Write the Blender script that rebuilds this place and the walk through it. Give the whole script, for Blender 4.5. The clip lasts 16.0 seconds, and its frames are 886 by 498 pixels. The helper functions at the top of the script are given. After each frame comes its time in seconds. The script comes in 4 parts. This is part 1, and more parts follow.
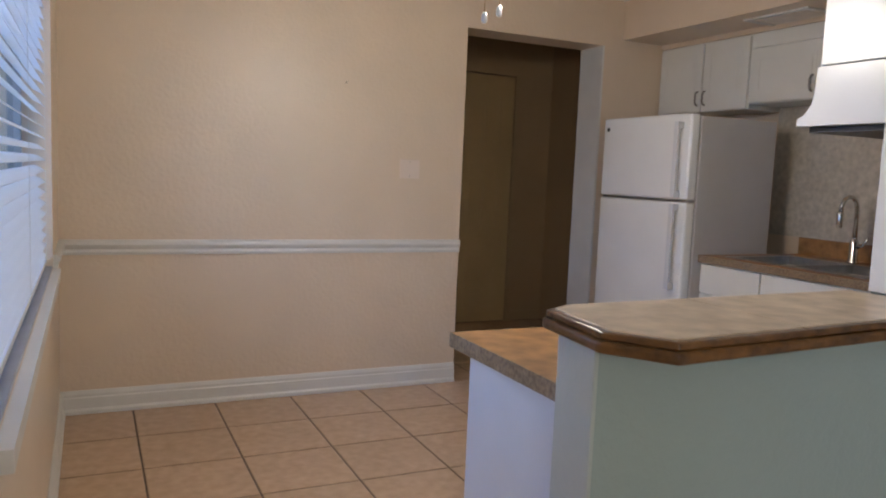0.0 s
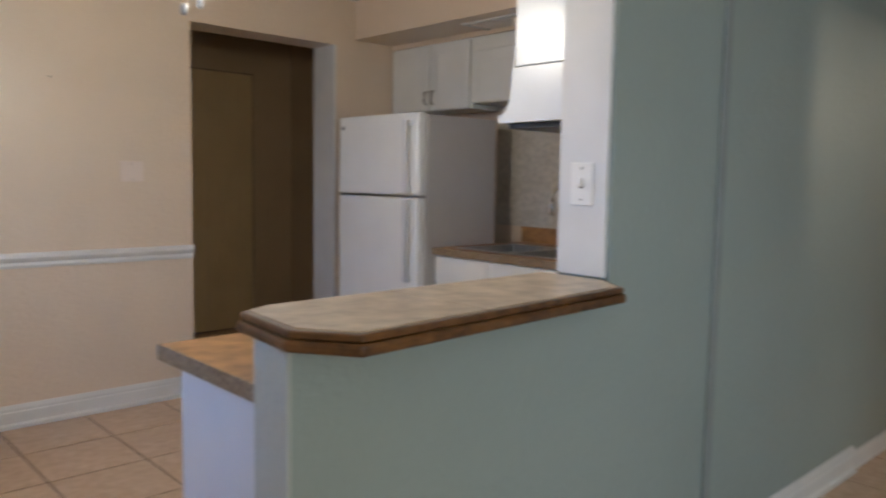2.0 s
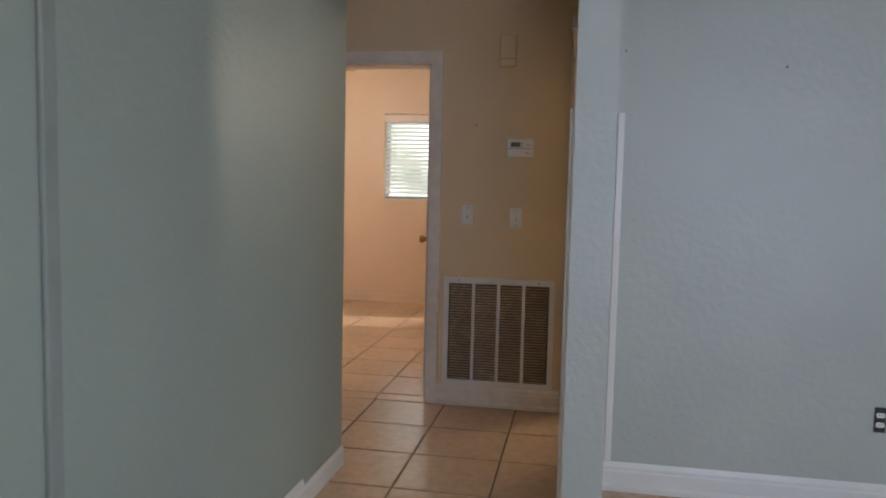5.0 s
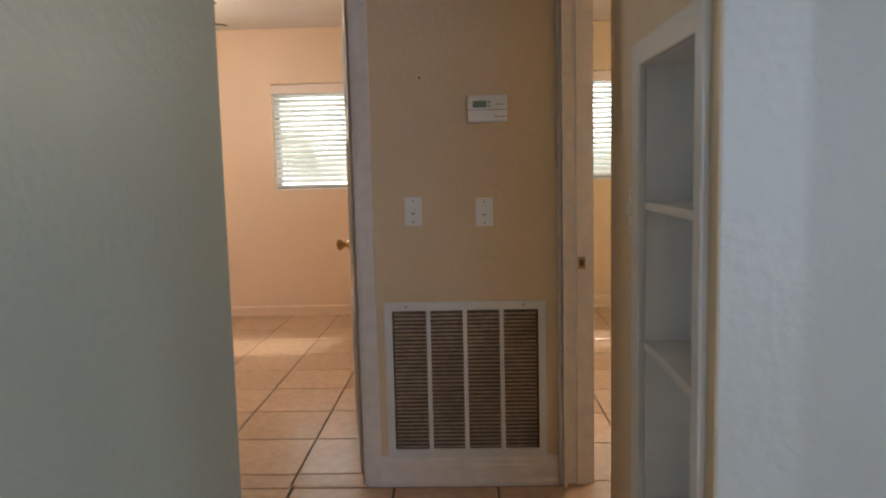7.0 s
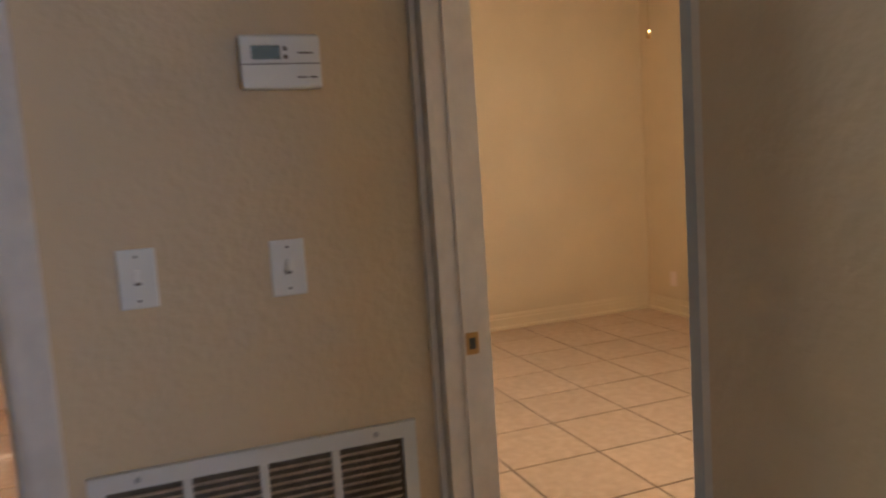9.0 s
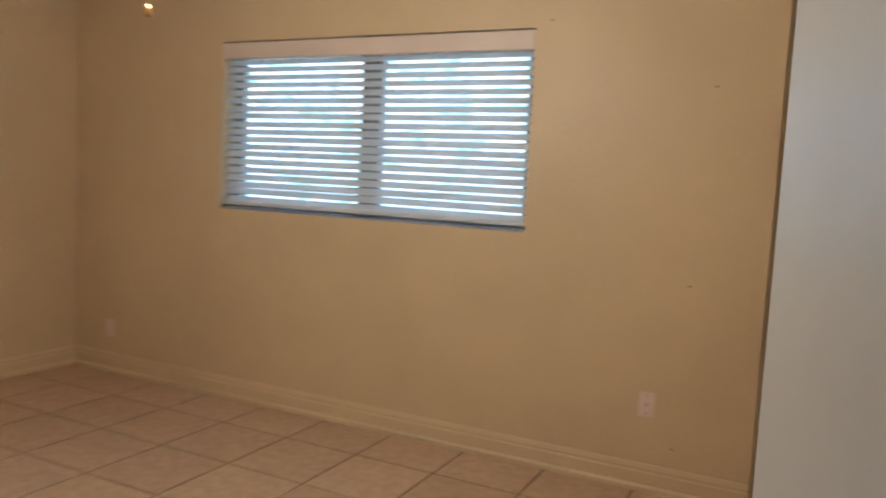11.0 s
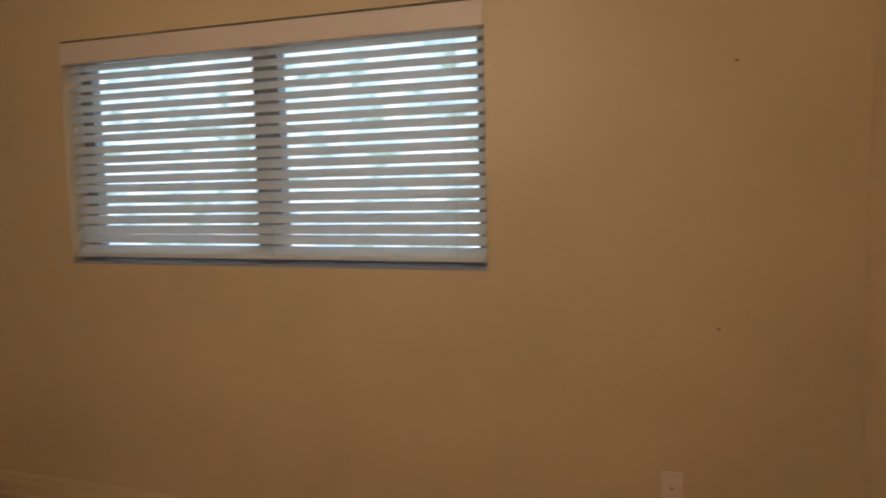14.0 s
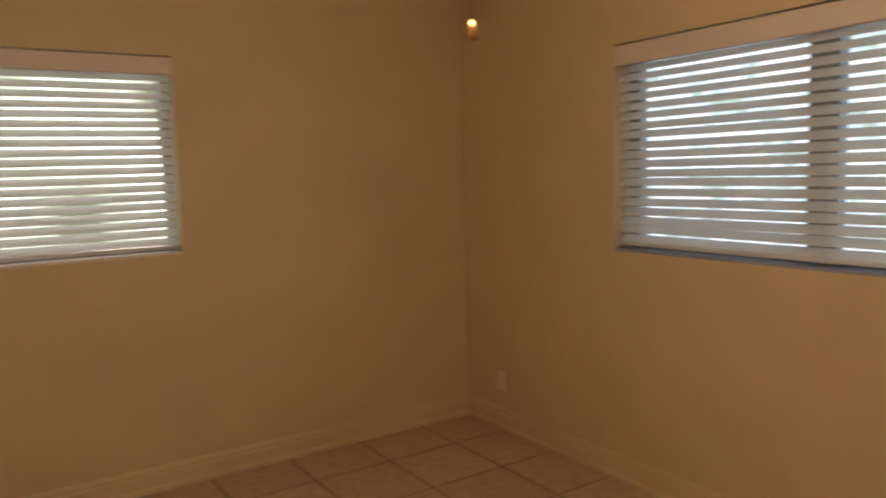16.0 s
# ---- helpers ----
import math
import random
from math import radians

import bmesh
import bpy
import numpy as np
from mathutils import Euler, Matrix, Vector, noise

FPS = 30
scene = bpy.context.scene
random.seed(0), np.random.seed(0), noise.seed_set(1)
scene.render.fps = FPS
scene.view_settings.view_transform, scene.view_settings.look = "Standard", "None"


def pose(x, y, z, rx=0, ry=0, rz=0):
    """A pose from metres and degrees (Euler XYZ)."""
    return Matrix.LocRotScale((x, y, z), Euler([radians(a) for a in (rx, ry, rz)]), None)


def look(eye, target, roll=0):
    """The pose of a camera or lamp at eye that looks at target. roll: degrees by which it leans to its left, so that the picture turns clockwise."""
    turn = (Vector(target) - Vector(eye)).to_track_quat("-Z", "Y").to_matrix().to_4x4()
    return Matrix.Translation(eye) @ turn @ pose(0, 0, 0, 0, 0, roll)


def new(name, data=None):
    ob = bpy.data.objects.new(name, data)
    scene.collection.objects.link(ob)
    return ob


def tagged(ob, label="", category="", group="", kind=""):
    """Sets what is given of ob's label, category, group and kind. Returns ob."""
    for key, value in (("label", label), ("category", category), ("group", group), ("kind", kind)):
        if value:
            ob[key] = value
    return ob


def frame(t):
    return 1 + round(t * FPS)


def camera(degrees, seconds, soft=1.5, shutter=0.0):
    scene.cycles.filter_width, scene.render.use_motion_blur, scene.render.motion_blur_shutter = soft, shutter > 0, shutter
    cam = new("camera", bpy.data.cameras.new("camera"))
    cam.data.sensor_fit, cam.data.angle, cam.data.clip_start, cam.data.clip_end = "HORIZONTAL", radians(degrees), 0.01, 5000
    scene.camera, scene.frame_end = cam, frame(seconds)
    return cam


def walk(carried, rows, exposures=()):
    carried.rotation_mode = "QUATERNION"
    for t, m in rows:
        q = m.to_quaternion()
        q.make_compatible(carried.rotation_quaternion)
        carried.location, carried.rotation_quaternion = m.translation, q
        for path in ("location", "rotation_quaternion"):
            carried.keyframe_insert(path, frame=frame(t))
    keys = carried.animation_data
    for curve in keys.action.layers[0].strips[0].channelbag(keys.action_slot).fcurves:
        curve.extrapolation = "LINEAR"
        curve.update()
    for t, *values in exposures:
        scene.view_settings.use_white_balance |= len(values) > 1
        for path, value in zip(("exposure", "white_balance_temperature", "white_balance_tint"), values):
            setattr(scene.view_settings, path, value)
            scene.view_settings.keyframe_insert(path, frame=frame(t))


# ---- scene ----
cam = camera(60.9, 16.0, soft=2.0, shutter=0.5)
PATH = [
    (0, (-5.564, -0.869, 1.354), (-4.716, 0.931, 1.151), 2.4),
    (0.5, (-5.568, -0.881, 1.352), (-4.745, 0.931, 1.158), 2.7),
    (1, (-5.527, -0.887, 1.353), (-4.563, 0.856, 1.163), 2.5),
    (1.5, (-5.48, -0.903, 1.36), (-4.337, 0.728, 1.178), 1.9),
    (2, (-5.427, -0.925, 1.35), (-4.066, 0.53, 1.166), 1.0),
    (2.5, (-5.372, -0.944, 1.358), (-3.809, 0.288, 1.156), 0.3),
    (2.6, (-5.37, -0.956, 1.368), (-3.779, 0.237, 1.15), 0.1),
    (2.7, (-5.364, -0.971, 1.375), (-3.73, 0.161, 1.149), 0.8),
    (3, (-5.297, -1.003, 1.347), (-3.564, -0.039, 1.089), 0.1),
    (3.5, (-5.117, -0.992, 1.327), (-3.243, -0.382, 0.985), -1.1),
    (4, (-4.924, -0.951, 1.342), (-2.993, -0.497, 1.088), -1.1),
    (4.2, (-4.837, -0.934, 1.338), (-2.896, -0.496, 1.134), -0.2),
    (6.3, (-3.545, -0.468, 1.321), (-1.566, -0.253, 1.125), 0.5),
    (6.5, (-3.392, -0.427, 1.327), (-1.407, -0.264, 1.148), -0.8),
    (7, (-3.036, -0.349, 1.326), (-1.049, -0.28, 1.108), -1.4),
    (7.5, (-2.645, -0.293, 1.318), (-0.656, -0.244, 1.115), 1.3),
    (8, (-2.262, -0.208, 1.323), (-0.275, -0.318, 1.122), -1.0),
    (8.2, (-2.123, -0.182, 1.327), (-0.143, -0.39, 1.131), -2.3),
    (10.3, (-0.838, -0.306, 1.316), (0.551, -1.732, 1.123), 1.4),
    (10.5, (-0.788, -0.399, 1.326), (0.502, -1.917, 1.156), 2.3),
    (11, (-0.634, -0.546, 1.363), (0.248, -2.332, 1.187), 3.0),
    (11.5, (-0.438, -0.646, 1.357), (0.112, -2.563, 1.207), -0.8),
    (12, (-0.437, -0.819, 1.372), (0.009, -2.762, 1.216), -0.9),
    (12.5, (-0.407, -1.031, 1.45), (0.14, -2.948, 1.296), 1.0),
    (13, (-0.389, -1.244, 1.43), (0.17, -3.157, 1.259), -0.0),
    (13.5, (-0.32, -1.401, 1.447), (0.218, -3.326, 1.357), -0.5),
    (14, (-0.125, -1.378, 1.454), (0.544, -3.255, 1.286), -1.2),
    (14.5, (-0.118, -1.42, 1.527), (0.838, -3.164, 1.32), 0.2),
    (15, (-0.015, -1.387, 1.624), (1.19, -2.962, 1.362), -1.0),
    (15.5, (-0.012, -1.407, 1.597), (1.439, -2.763, 1.361), -1.0),
    (16, (-0.001, -1.308, 1.559), (1.662, -2.4, 1.348), -1.7),
]
walk(cam, [(t, look(e, a, r)) for t, e, a, r in PATH],
     exposures=((0, 0.06, 6500, 10), (3.0, 0.1, 6250, 6), (4.2, 0.18, 6150, 8), (6.3, 0.32, 6500, 10), (8.2, 0.48, 6100, 10), (10.3, 0.18, 5400, 8),
                (11.0, 0.0, 5200, 6), (12.0, -0.38, 5550, 8), (13.0, -0.55, 6000, 10), (14.0, -0.75, 6250, 12), (15.0, -0.65, 6500, 13), (16.0, -0.6, 6900, 15)))

# ---- light ----
world = bpy.data.worlds.new("sky")
scene.world = world
world.use_nodes = True
wn = world.node_tree.nodes
sky = wn.new("ShaderNodeTexSky")
sky.sky_type = 'NISHITA'
sky.sun_disc = False
sky.sun_elevation = radians(52)
sky.sun_rotation = radians(70)
wn["Background"].inputs[1].default_value = 0.12
world.node_tree.links.new(sky.outputs[0], wn["Background"].inputs[0])


def lamp(name, kind, m, energy, color, **k):
    d = bpy.data.lights.new(name, kind)
    d.energy, d.color = energy, color
    for key, v in k.items():
        if key == "size":
            d.shape, d.size, d.size_y = 'RECTANGLE', v[0], v[1]
        if key == "angle":
            d.angle = radians(v)
    ob = new(name, d)
    ob.matrix_world = m
    return ob


lamp("sun", 'SUN', look((9, -2.0, 11), (0, 0.6, 0)), 1.8, (1.0, 0.94, 0.86), angle=0.5)
DAY = (0.86, 0.94, 1.0)
# fill lamp in a made-up south doorway, unseen behind the walk
lamp("daylight_patio_door", 'AREA', look((-3.4, -4.15, 1.2), (-3.2, 0, 1.1)), 8, (0.90, 0.96, 1.0), size=(1.9, 2.0))
# second fill lamp, in a made-up west opening, to brighten hall and grey wall
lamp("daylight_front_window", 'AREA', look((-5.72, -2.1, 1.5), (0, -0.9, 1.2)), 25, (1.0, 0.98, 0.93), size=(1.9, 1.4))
# the lit bulbs under the ceiling fans
WARM = (1.0, 0.85, 0.64)
FAN_DINING, FAN_SOUTH, FAN_NORTH = (-4.24, 1.46), (1.02, -2.04), (1.9, 1.75)


def bulb(name, xy, z, energy, color):
    d = bpy.data.lights.new(name, 'POINT')
    d.energy, d.color, d.shadow_soft_size = energy, color, 0.07
    new(name, d).location = (*xy, z)


bulb("dining_fan_bulb", FAN_DINING, 2.03, 35, (1.0, 0.93, 0.83))
bulb("bedroom_fan_bulb", FAN_SOUTH, 2.03, 52, WARM)
bulb("north_bedroom_fan_bulb", FAN_NORTH, 2.03, 40, (1.0, 0.90, 0.78))

# ---- materials ----


def mat(name, base, rough=0.6, metal=0.0, scale=6.0, vary=0.06, bump=0.0, bump_scale=60.0, detail=4, second=None, spec=None):
    m = bpy.data.materials.new(name)
    m.use_nodes = True
    n, l = m.node_tree.nodes, m.node_tree.links
    b = n["Principled BSDF"]
    b.inputs["Roughness"].default_value = rough
    b.inputs["Metallic"].default_value = metal
    if spec is not None:
        b.inputs["Specular IOR Level"].default_value = spec
    tc = n.new("ShaderNodeTexCoord")
    geo = n.new("ShaderNodeNewGeometry")
    tx = n.new("ShaderNodeTexNoise")
    tx.inputs["Scale"].default_value = scale
    tx.inputs["Detail"].default_value = detail
    l.new(geo.outputs["Position"], tx.inputs["Vector"])
    rp = n.new("ShaderNodeValToRGB")
    rp.color_ramp.elements[0].position, rp.color_ramp.elements[1].position = 0.3, 0.7
    a = second if second else [c * (1 - vary) for c in base]
    rp.color_ramp.elements[0].color = (*a, 1)
    rp.color_ramp.elements[1].color = (*[min(1, c * (1 + vary)) for c in base], 1)
    l.new(tx.outputs["Fac"], rp.inputs[0])
    tx3 = n.new("ShaderNodeTexNoise")
    tx3.inputs["Scale"].default_value = scale * 0.17
    tx3.inputs["Detail"].default_value = 3
    l.new(geo.outputs["Position"], tx3.inputs["Vector"])
    rp3 = n.new("ShaderNodeValToRGB")
    rp3.color_ramp.elements[0].position, rp3.color_ramp.elements[1].position = 0.3, 0.75
    rp3.color_ramp.elements[0].color = (1 - vary, 1 - vary * 1.15, 1 - vary * 1.4, 1)
    rp3.color_ramp.elements[1].color = (1, 1, 1, 1)
    l.new(tx3.outputs["Fac"], rp3.inputs[0])
    mx = n.new("ShaderNodeMix")
    mx.data_type, mx.blend_type = 'RGBA', 'MULTIPLY'
    mx.inputs[0].default_value = 1.0
    l.new(rp.outputs[0], mx.inputs[6])
    l.new(rp3.outputs[0], mx.inputs[7])
    l.new(mx.outputs[2], b.inputs["Base Color"])
    if bump:
        t2 = n.new("ShaderNodeTexNoise")
        t2.inputs["Scale"].default_value = bump_scale
        t2.inputs["Detail"].default_value = 3
        l.new(geo.outputs["Position"], t2.inputs["Vector"])
        bp = n.new("ShaderNodeBump")
        bp.inputs["Strength"].default_value = bump
        bp.inputs["Distance"].default_value = 0.01
        l.new(t2.outputs["Fac"], bp.inputs["Height"])
        l.new(bp.outputs[0], b.inputs["Normal"])
    return m


CREAM = mat("cream_paint", (0.71, 0.57, 0.43), 0.36, scale=2.0, vary=0.04, bump=0.25, bump_scale=45)
HALLP = mat("tan_paint", (0.72, 0.55, 0.34), 0.5, scale=2.0, vary=0.05, bump=0.25, bump_scale=45)
BEDP = mat("bedroom_paint", (0.66, 0.505, 0.31), 0.5, scale=1.6, vary=0.06, bump=0.2, bump_scale=40)
SAGE = mat("sage_paint", (0.305, 0.35, 0.315), 0.42, scale=2.0, vary=0.04, bump=0.3, bump_scale=38)
# darker than SAGE: the groove's shadow is put into this colour
SEAM = mat("seam_shadow_grey", (0.26, 0.29, 0.275), 0.5, scale=6, vary=0.12, bump=0.2, bump_scale=40)
GREYP = mat("grey_paint", (0.43, 0.45, 0.405), 0.42, scale=2.0, vary=0.04, bump=0.28, bump_scale=34)
PEACH = mat("peach_paint", (0.76, 0.57, 0.40), 0.5, scale=2.0, vary=0.03, bump=0.2, bump_scale=45)
# the unlit back hall's dimness is put into this darker brown
DIMP = mat("shade_darkened_hall_paint", (0.40, 0.28, 0.16), 0.6, scale=2.0, vary=0.06, bump=0.2)
CEIL = mat("ceiling_white", (0.74, 0.70, 0.64), 0.8, scale=3, vary=0.03, bump=0.4, bump_scale=90)
TRIM = mat("white_trim", (0.70, 0.68, 0.64), 0.35, scale=5, vary=0.05, bump=0.05, bump_scale=20)
OLDTRIM = mat("worn_white_trim", (0.78, 0.70, 0.61), 0.4, scale=18, vary=0.07, bump=0.12, bump_scale=30)
VALANCE = mat("valance_pink_white", (0.74, 0.61, 0.52), 0.45, scale=3, vary=0.03)
WHITE = mat("white_enamel", (0.66, 0.67, 0.69), 0.28, scale=8, vary=0.02)
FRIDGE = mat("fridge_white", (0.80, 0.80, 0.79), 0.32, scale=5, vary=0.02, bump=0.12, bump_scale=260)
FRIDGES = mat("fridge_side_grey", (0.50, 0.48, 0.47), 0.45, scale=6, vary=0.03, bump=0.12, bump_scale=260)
CABW = mat("cabinet_white", (0.76, 0.75, 0.70), 0.35, scale=5, vary=0.03)
PLATE = mat("plastic_white", (0.80, 0.78, 0.73), 0.35, scale=9, vary=0.03)
PINK = mat("plastic_almond", (0.78, 0.62, 0.55), 0.4, scale=9, vary=0.04)
DARK = mat("dark_plastic", (0.02, 0.02, 0.02), 0.4, scale=9, vary=0.1)
GREYM = mat("grey_dust", (0.16, 0.13, 0.10), 0.8, scale=30, vary=0.3)
LCD = mat("lcd_green", (0.10, 0.13, 0.09), 0.25, scale=20, vary=0.1)
STEEL = mat("brushed_steel", (0.42, 0.42, 0.42), 0.3, 1.0, scale=30, vary=0.08)
CHROME = mat("chrome", (0.65, 0.63, 0.6), 0.14, 1.0, scale=10, vary=0.03)
PEWTER = mat("pewter", (0.30, 0.28, 0.26), 0.35, 1.0, scale=20, vary=0.1)
BRASS = mat("aged_brass", (0.50, 0.31, 0.12), 0.3, 1.0, scale=20, vary=0.15)
LAM = mat("brown_laminate", (0.42, 0.22, 0.085), 0.4, scale=16, vary=0.25, detail=8, second=(0.26, 0.13, 0.05))
LAMEDGE = mat("laminate_edge", (0.30, 0.22, 0.14), 0.45, scale=85, vary=0.3, detail=8, second=(0.18, 0.12, 0.07))
BARTILE = mat("bar_tile", (0.58, 0.47, 0.35), 0.35, scale=14, vary=0.14, detail=9, second=(0.38, 0.295, 0.205), bump=0.2, bump_scale=30)
OAK = mat("dark_oak", (0.15, 0.068, 0.02), 0.28, scale=24, vary=0.4, detail=7, second=(0.05, 0.02, 0.007), bump=0.1, bump_scale=60)
SPLASH = mat("splash_stone", (0.62, 0.56, 0.47), 0.35, scale=30, vary=0.1, detail=9, second=(0.48, 0.43, 0.35), bump=0.1)
GROUT = mat("grout", (0.12, 0.075, 0.045), 0.85, scale=30, vary=0.25, bump=0.3, bump_scale=120)
# back hall door colour, also lowered for the dimness there
DOORP = mat("shade_darkened_door_paint", (0.52, 0.37, 0.19), 0.5, scale=4, vary=0.05)
DOORW = mat("door_white", (0.58, 0.58, 0.58), 0.38, scale=4, vary=0.04)
ALU = mat("grey_aluminium", (0.36, 0.36, 0.36), 0.45, 0.5, scale=10, vary=0.1)
SILLM = mat("window_sill_blue", (0.30, 0.33, 0.42), 0.3, scale=10, vary=0.1)
CORD = mat("cord", (0.7, 0.67, 0.6), 0.8)
GROUND = mat("lawn", (0.10, 0.13, 0.05), 0.9, scale=3, vary=0.4, bump=0.4)
STUCCO = mat("outside_stucco", (0.55, 0.53, 0.50), 0.8, scale=3, vary=0.1, bump=0.3)


def tile_mat():
    m = mat("floor_tile", (0.56, 0.385, 0.255), 0.26, scale=20, vary=0.05, detail=9, second=(0.49, 0.33, 0.21), bump=0.06, bump_scale=14)
    n, l = m.node_tree.nodes, m.node_tree.links
    b = n["Principled BSDF"]
    src = b.inputs["Base Color"].links[0].from_socket
    oi = n.new("ShaderNodeObjectInfo")
    mr = n.new("ShaderNodeMapRange")
    mr.inputs[3].default_value, mr.inputs[4].default_value = 0.95, 1.05
    l.new(oi.outputs["Random"], mr.inputs[0])
    mx = n.new("ShaderNodeMix")
    mx.data_type, mx.blend_type = 'RGBA', 'MULTIPLY'
    mx.inputs[0].default_value = 1.0
    l.new(src, mx.inputs[6])
    l.new(mr.outputs[0], mx.inputs[7])
    l.new(mx.outputs[2], b.inputs["Base Color"])
    return m


TILE = tile_mat()


def slat_mat():
    m = mat("blind_slat", (0.86, 0.86, 0.88), 0.4, scale=7, vary=0.03)
    n, l = m.node_tree.nodes, m.node_tree.links
    b = n["Principled BSDF"]
    tr = n.new("ShaderNodeBsdfTranslucent")
    tr.inputs[0].default_value = (0.80, 0.80, 0.78, 1)
    ms = n.new("ShaderNodeMixShader")
    ms.inputs[0].default_value = 0.50
    out = n["Material Output"]
    l.new(b.outputs[0], ms.inputs[1])
    l.new(tr.outputs[0], ms.inputs[2])
    l.new(ms.outputs[0], out.inputs[0])
    return m


SLAT = slat_mat()


def glass_mat():
    m = bpy.data.materials.new("window_glass")
    m.use_nodes = True
    n, l = m.node_tree.nodes, m.node_tree.links
    b = n["Principled BSDF"]
    b.inputs["Base Color"].default_value = (0.95, 0.98, 0.98, 1)
    b.inputs["Roughness"].default_value = 0.0
    b.inputs["Transmission Weight"].default_value = 1.0
    b.inputs["IOR"].default_value = 1.05
    return m


GLASS = glass_mat()


def backdrop_mat(name, lo, mid, hi, strength, scale):
    m = bpy.data.materials.new(name)
    m.use_nodes = True
    n, l = m.node_tree.nodes, m.node_tree.links
    geo = n.new("ShaderNodeNewGeometry")
    tx = n.new("ShaderNodeTexNoise")
    tx.inputs["Scale"].default_value, tx.inputs["Detail"].default_value = scale, 7
    l.new(geo.outputs["Position"], tx.inputs["Vector"])
    rp = n.new("ShaderNodeValToRGB")
    e = rp.color_ramp.elements
    e[0].position, e[0].color = 0.36, (*lo, 1)
    e[1].position, e[1].color = 0.62, (*hi, 1)
    x = e.new(0.48)
    x.color = (*mid, 1)
    l.new(tx.outputs["Fac"], rp.inputs[0])
    em = n.new("ShaderNodeEmission")
    em.inputs[1].default_value = strength
    l.new(rp.outputs[0], em.inputs[0])
    l.new(em.outputs[0], n["Material Output"].inputs[0])
    return m


# ---- building helpers ----
def add_box(bm, x0, x1, y0, y1, z0, z1, bevel=0.0, seg=2):
    vs = [bm.verts.new(p) for p in ((x0, y0, z0), (x1, y0, z0), (x1, y1, z0), (x0, y1, z0),
                                    (x0, y0, z1), (x1, y0, z1), (x1, y1, z1), (x0, y1, z1))]
    fs = [bm.faces.new([vs[i] for i in f]) for f in ((3, 2, 1, 0), (4, 5, 6, 7), (0, 1, 5, 4), (1, 2, 6, 5), (2, 3, 7, 6), (3, 0, 4, 7))]
    if bevel:
        es = list({e for f in fs for e in f.edges})
        bmesh.ops.bevel(bm, geom=es, offset=bevel, segments=seg, affect='EDGES', profile=0.5)
    return bm


def box(*a, **k):
    return add_box(bmesh.new(), *a, **k)


def boxes(*rows):
    bm = bmesh.new()
    for r in rows:
        add_box(bm, *r)
    return bm


def prism(poly, z0, z1, bevel=0.0, m=None, seg=2):
    bm = bmesh.new()
    lo = [bm.verts.new((x, y, z0)) for x, y in poly]
    hi = [bm.verts.new((x, y, z1)) for x, y in poly]
    n = len(poly)
    bm.faces.new(lo[::-1])
    bm.faces.new(hi)
    for i in range(n):
        bm.faces.new((lo[i], lo[(i + 1) % n], hi[(i + 1) % n], hi[i]))
    bmesh.ops.recalc_face_normals(bm, faces=bm.faces[:])
    if bevel:
        bmesh.ops.bevel(bm, geom=bm.edges[:], offset=bevel, segments=seg, affect='EDGES', profile=0.5)
    if m is not None:
        bm.transform(m)
    return bm


def cyl(r, h, m=None, n=20, r2=None, bevel=0.0):
    bm = bmesh.new()
    bmesh.ops.create_cone(bm, cap_ends=True, segments=n, radius1=r, radius2=r if r2 is None else r2, depth=h)
    if bevel:
        bmesh.ops.bevel(bm, geom=[e for e in bm.edges if len(e.link_faces) == 2 and any(len(f.verts) > 4 for f in e.link_faces)], offset=bevel, segments=2, affect='EDGES')
    if m is not None:
        bm.transform(m)
    return bm


def lathe(profile, m=None, n=20):
    bm = bmesh.new()
    rings = []
    for r, z in profile:
        rings.append([bm.verts.new((r * math.cos(2 * math.pi * i / n), r * math.sin(2 * math.pi * i / n), z)) for i in range(n)])
    for a, b in zip(rings, rings[1:]):
        for i in range(n):
            bm.faces.new((a[i], a[(i + 1) % n], b[(i + 1) % n], b[i]))
    bm.faces.new(rings[0][::-1])
    bm.faces.new(rings[-1])
    if m is not None:
        bm.transform(m)
    for f in bm.faces:
        f.smooth = True
    return bm


def tube(points, r, n=10):
    bm = bmesh.new()
    pts = [Vector(p) for p in points]
    rings = []
    for i, p in enumerate(pts):
        d = (pts[min(i + 1, len(pts) - 1)] - pts[max(i - 1, 0)]).normalized()
        side = d.cross(Vector((0.31, 0.9, 0.17))).normalized()
        up = d.cross(side)
        rings.append([bm.verts.new(p + r * (math.cos(2 * math.pi * k / n) * side + math.sin(2 * math.pi * k / n) * up)) for k in range(n)])
    for a, b in zip(rings, rings[1:]):
        for k in range(n):
            f = bm.faces.new((a[k], a[(k + 1) % n], b[(k + 1) % n], b[k]))
            f.smooth = True
    bm.faces.new(rings[0][::-1])
    bm.faces.new(rings[-1])
    bmesh.ops.recalc_face_normals(bm, faces=bm.faces[:])
    return bm


def mesh_of(name, bm, material):
    me = bpy.data.meshes.new(name)
    bm.to_mesh(me)
    bm.free()
    me.materials.append(material)
    return me


def part(name, bm, material, parent=None, label=""):
    ob = new(name, mesh_of(name, bm, material))
    if parent is not None:
        ob.parent = parent
    if label:
        ob["label"] = label
    return ob


def thing(name, label, category, group="", at=None):
    ob = new(name)
    if at is not None:
        ob.matrix_world = at
    return tagged(ob, label, category, group)


def struct(name, bm, material, label, category):
    return tagged(part(name, bm, material), label, category, kind="structure")


# ---- plan ----
H = 2.57
NX0, NX1 = -5.71, -1.60
YB = 3.45          # dining back wall
YP0, YP1 = 0.28, 0.455   # partition
XE = 3.84          # east outer wall
YS = -4.0          # bedroom south wall

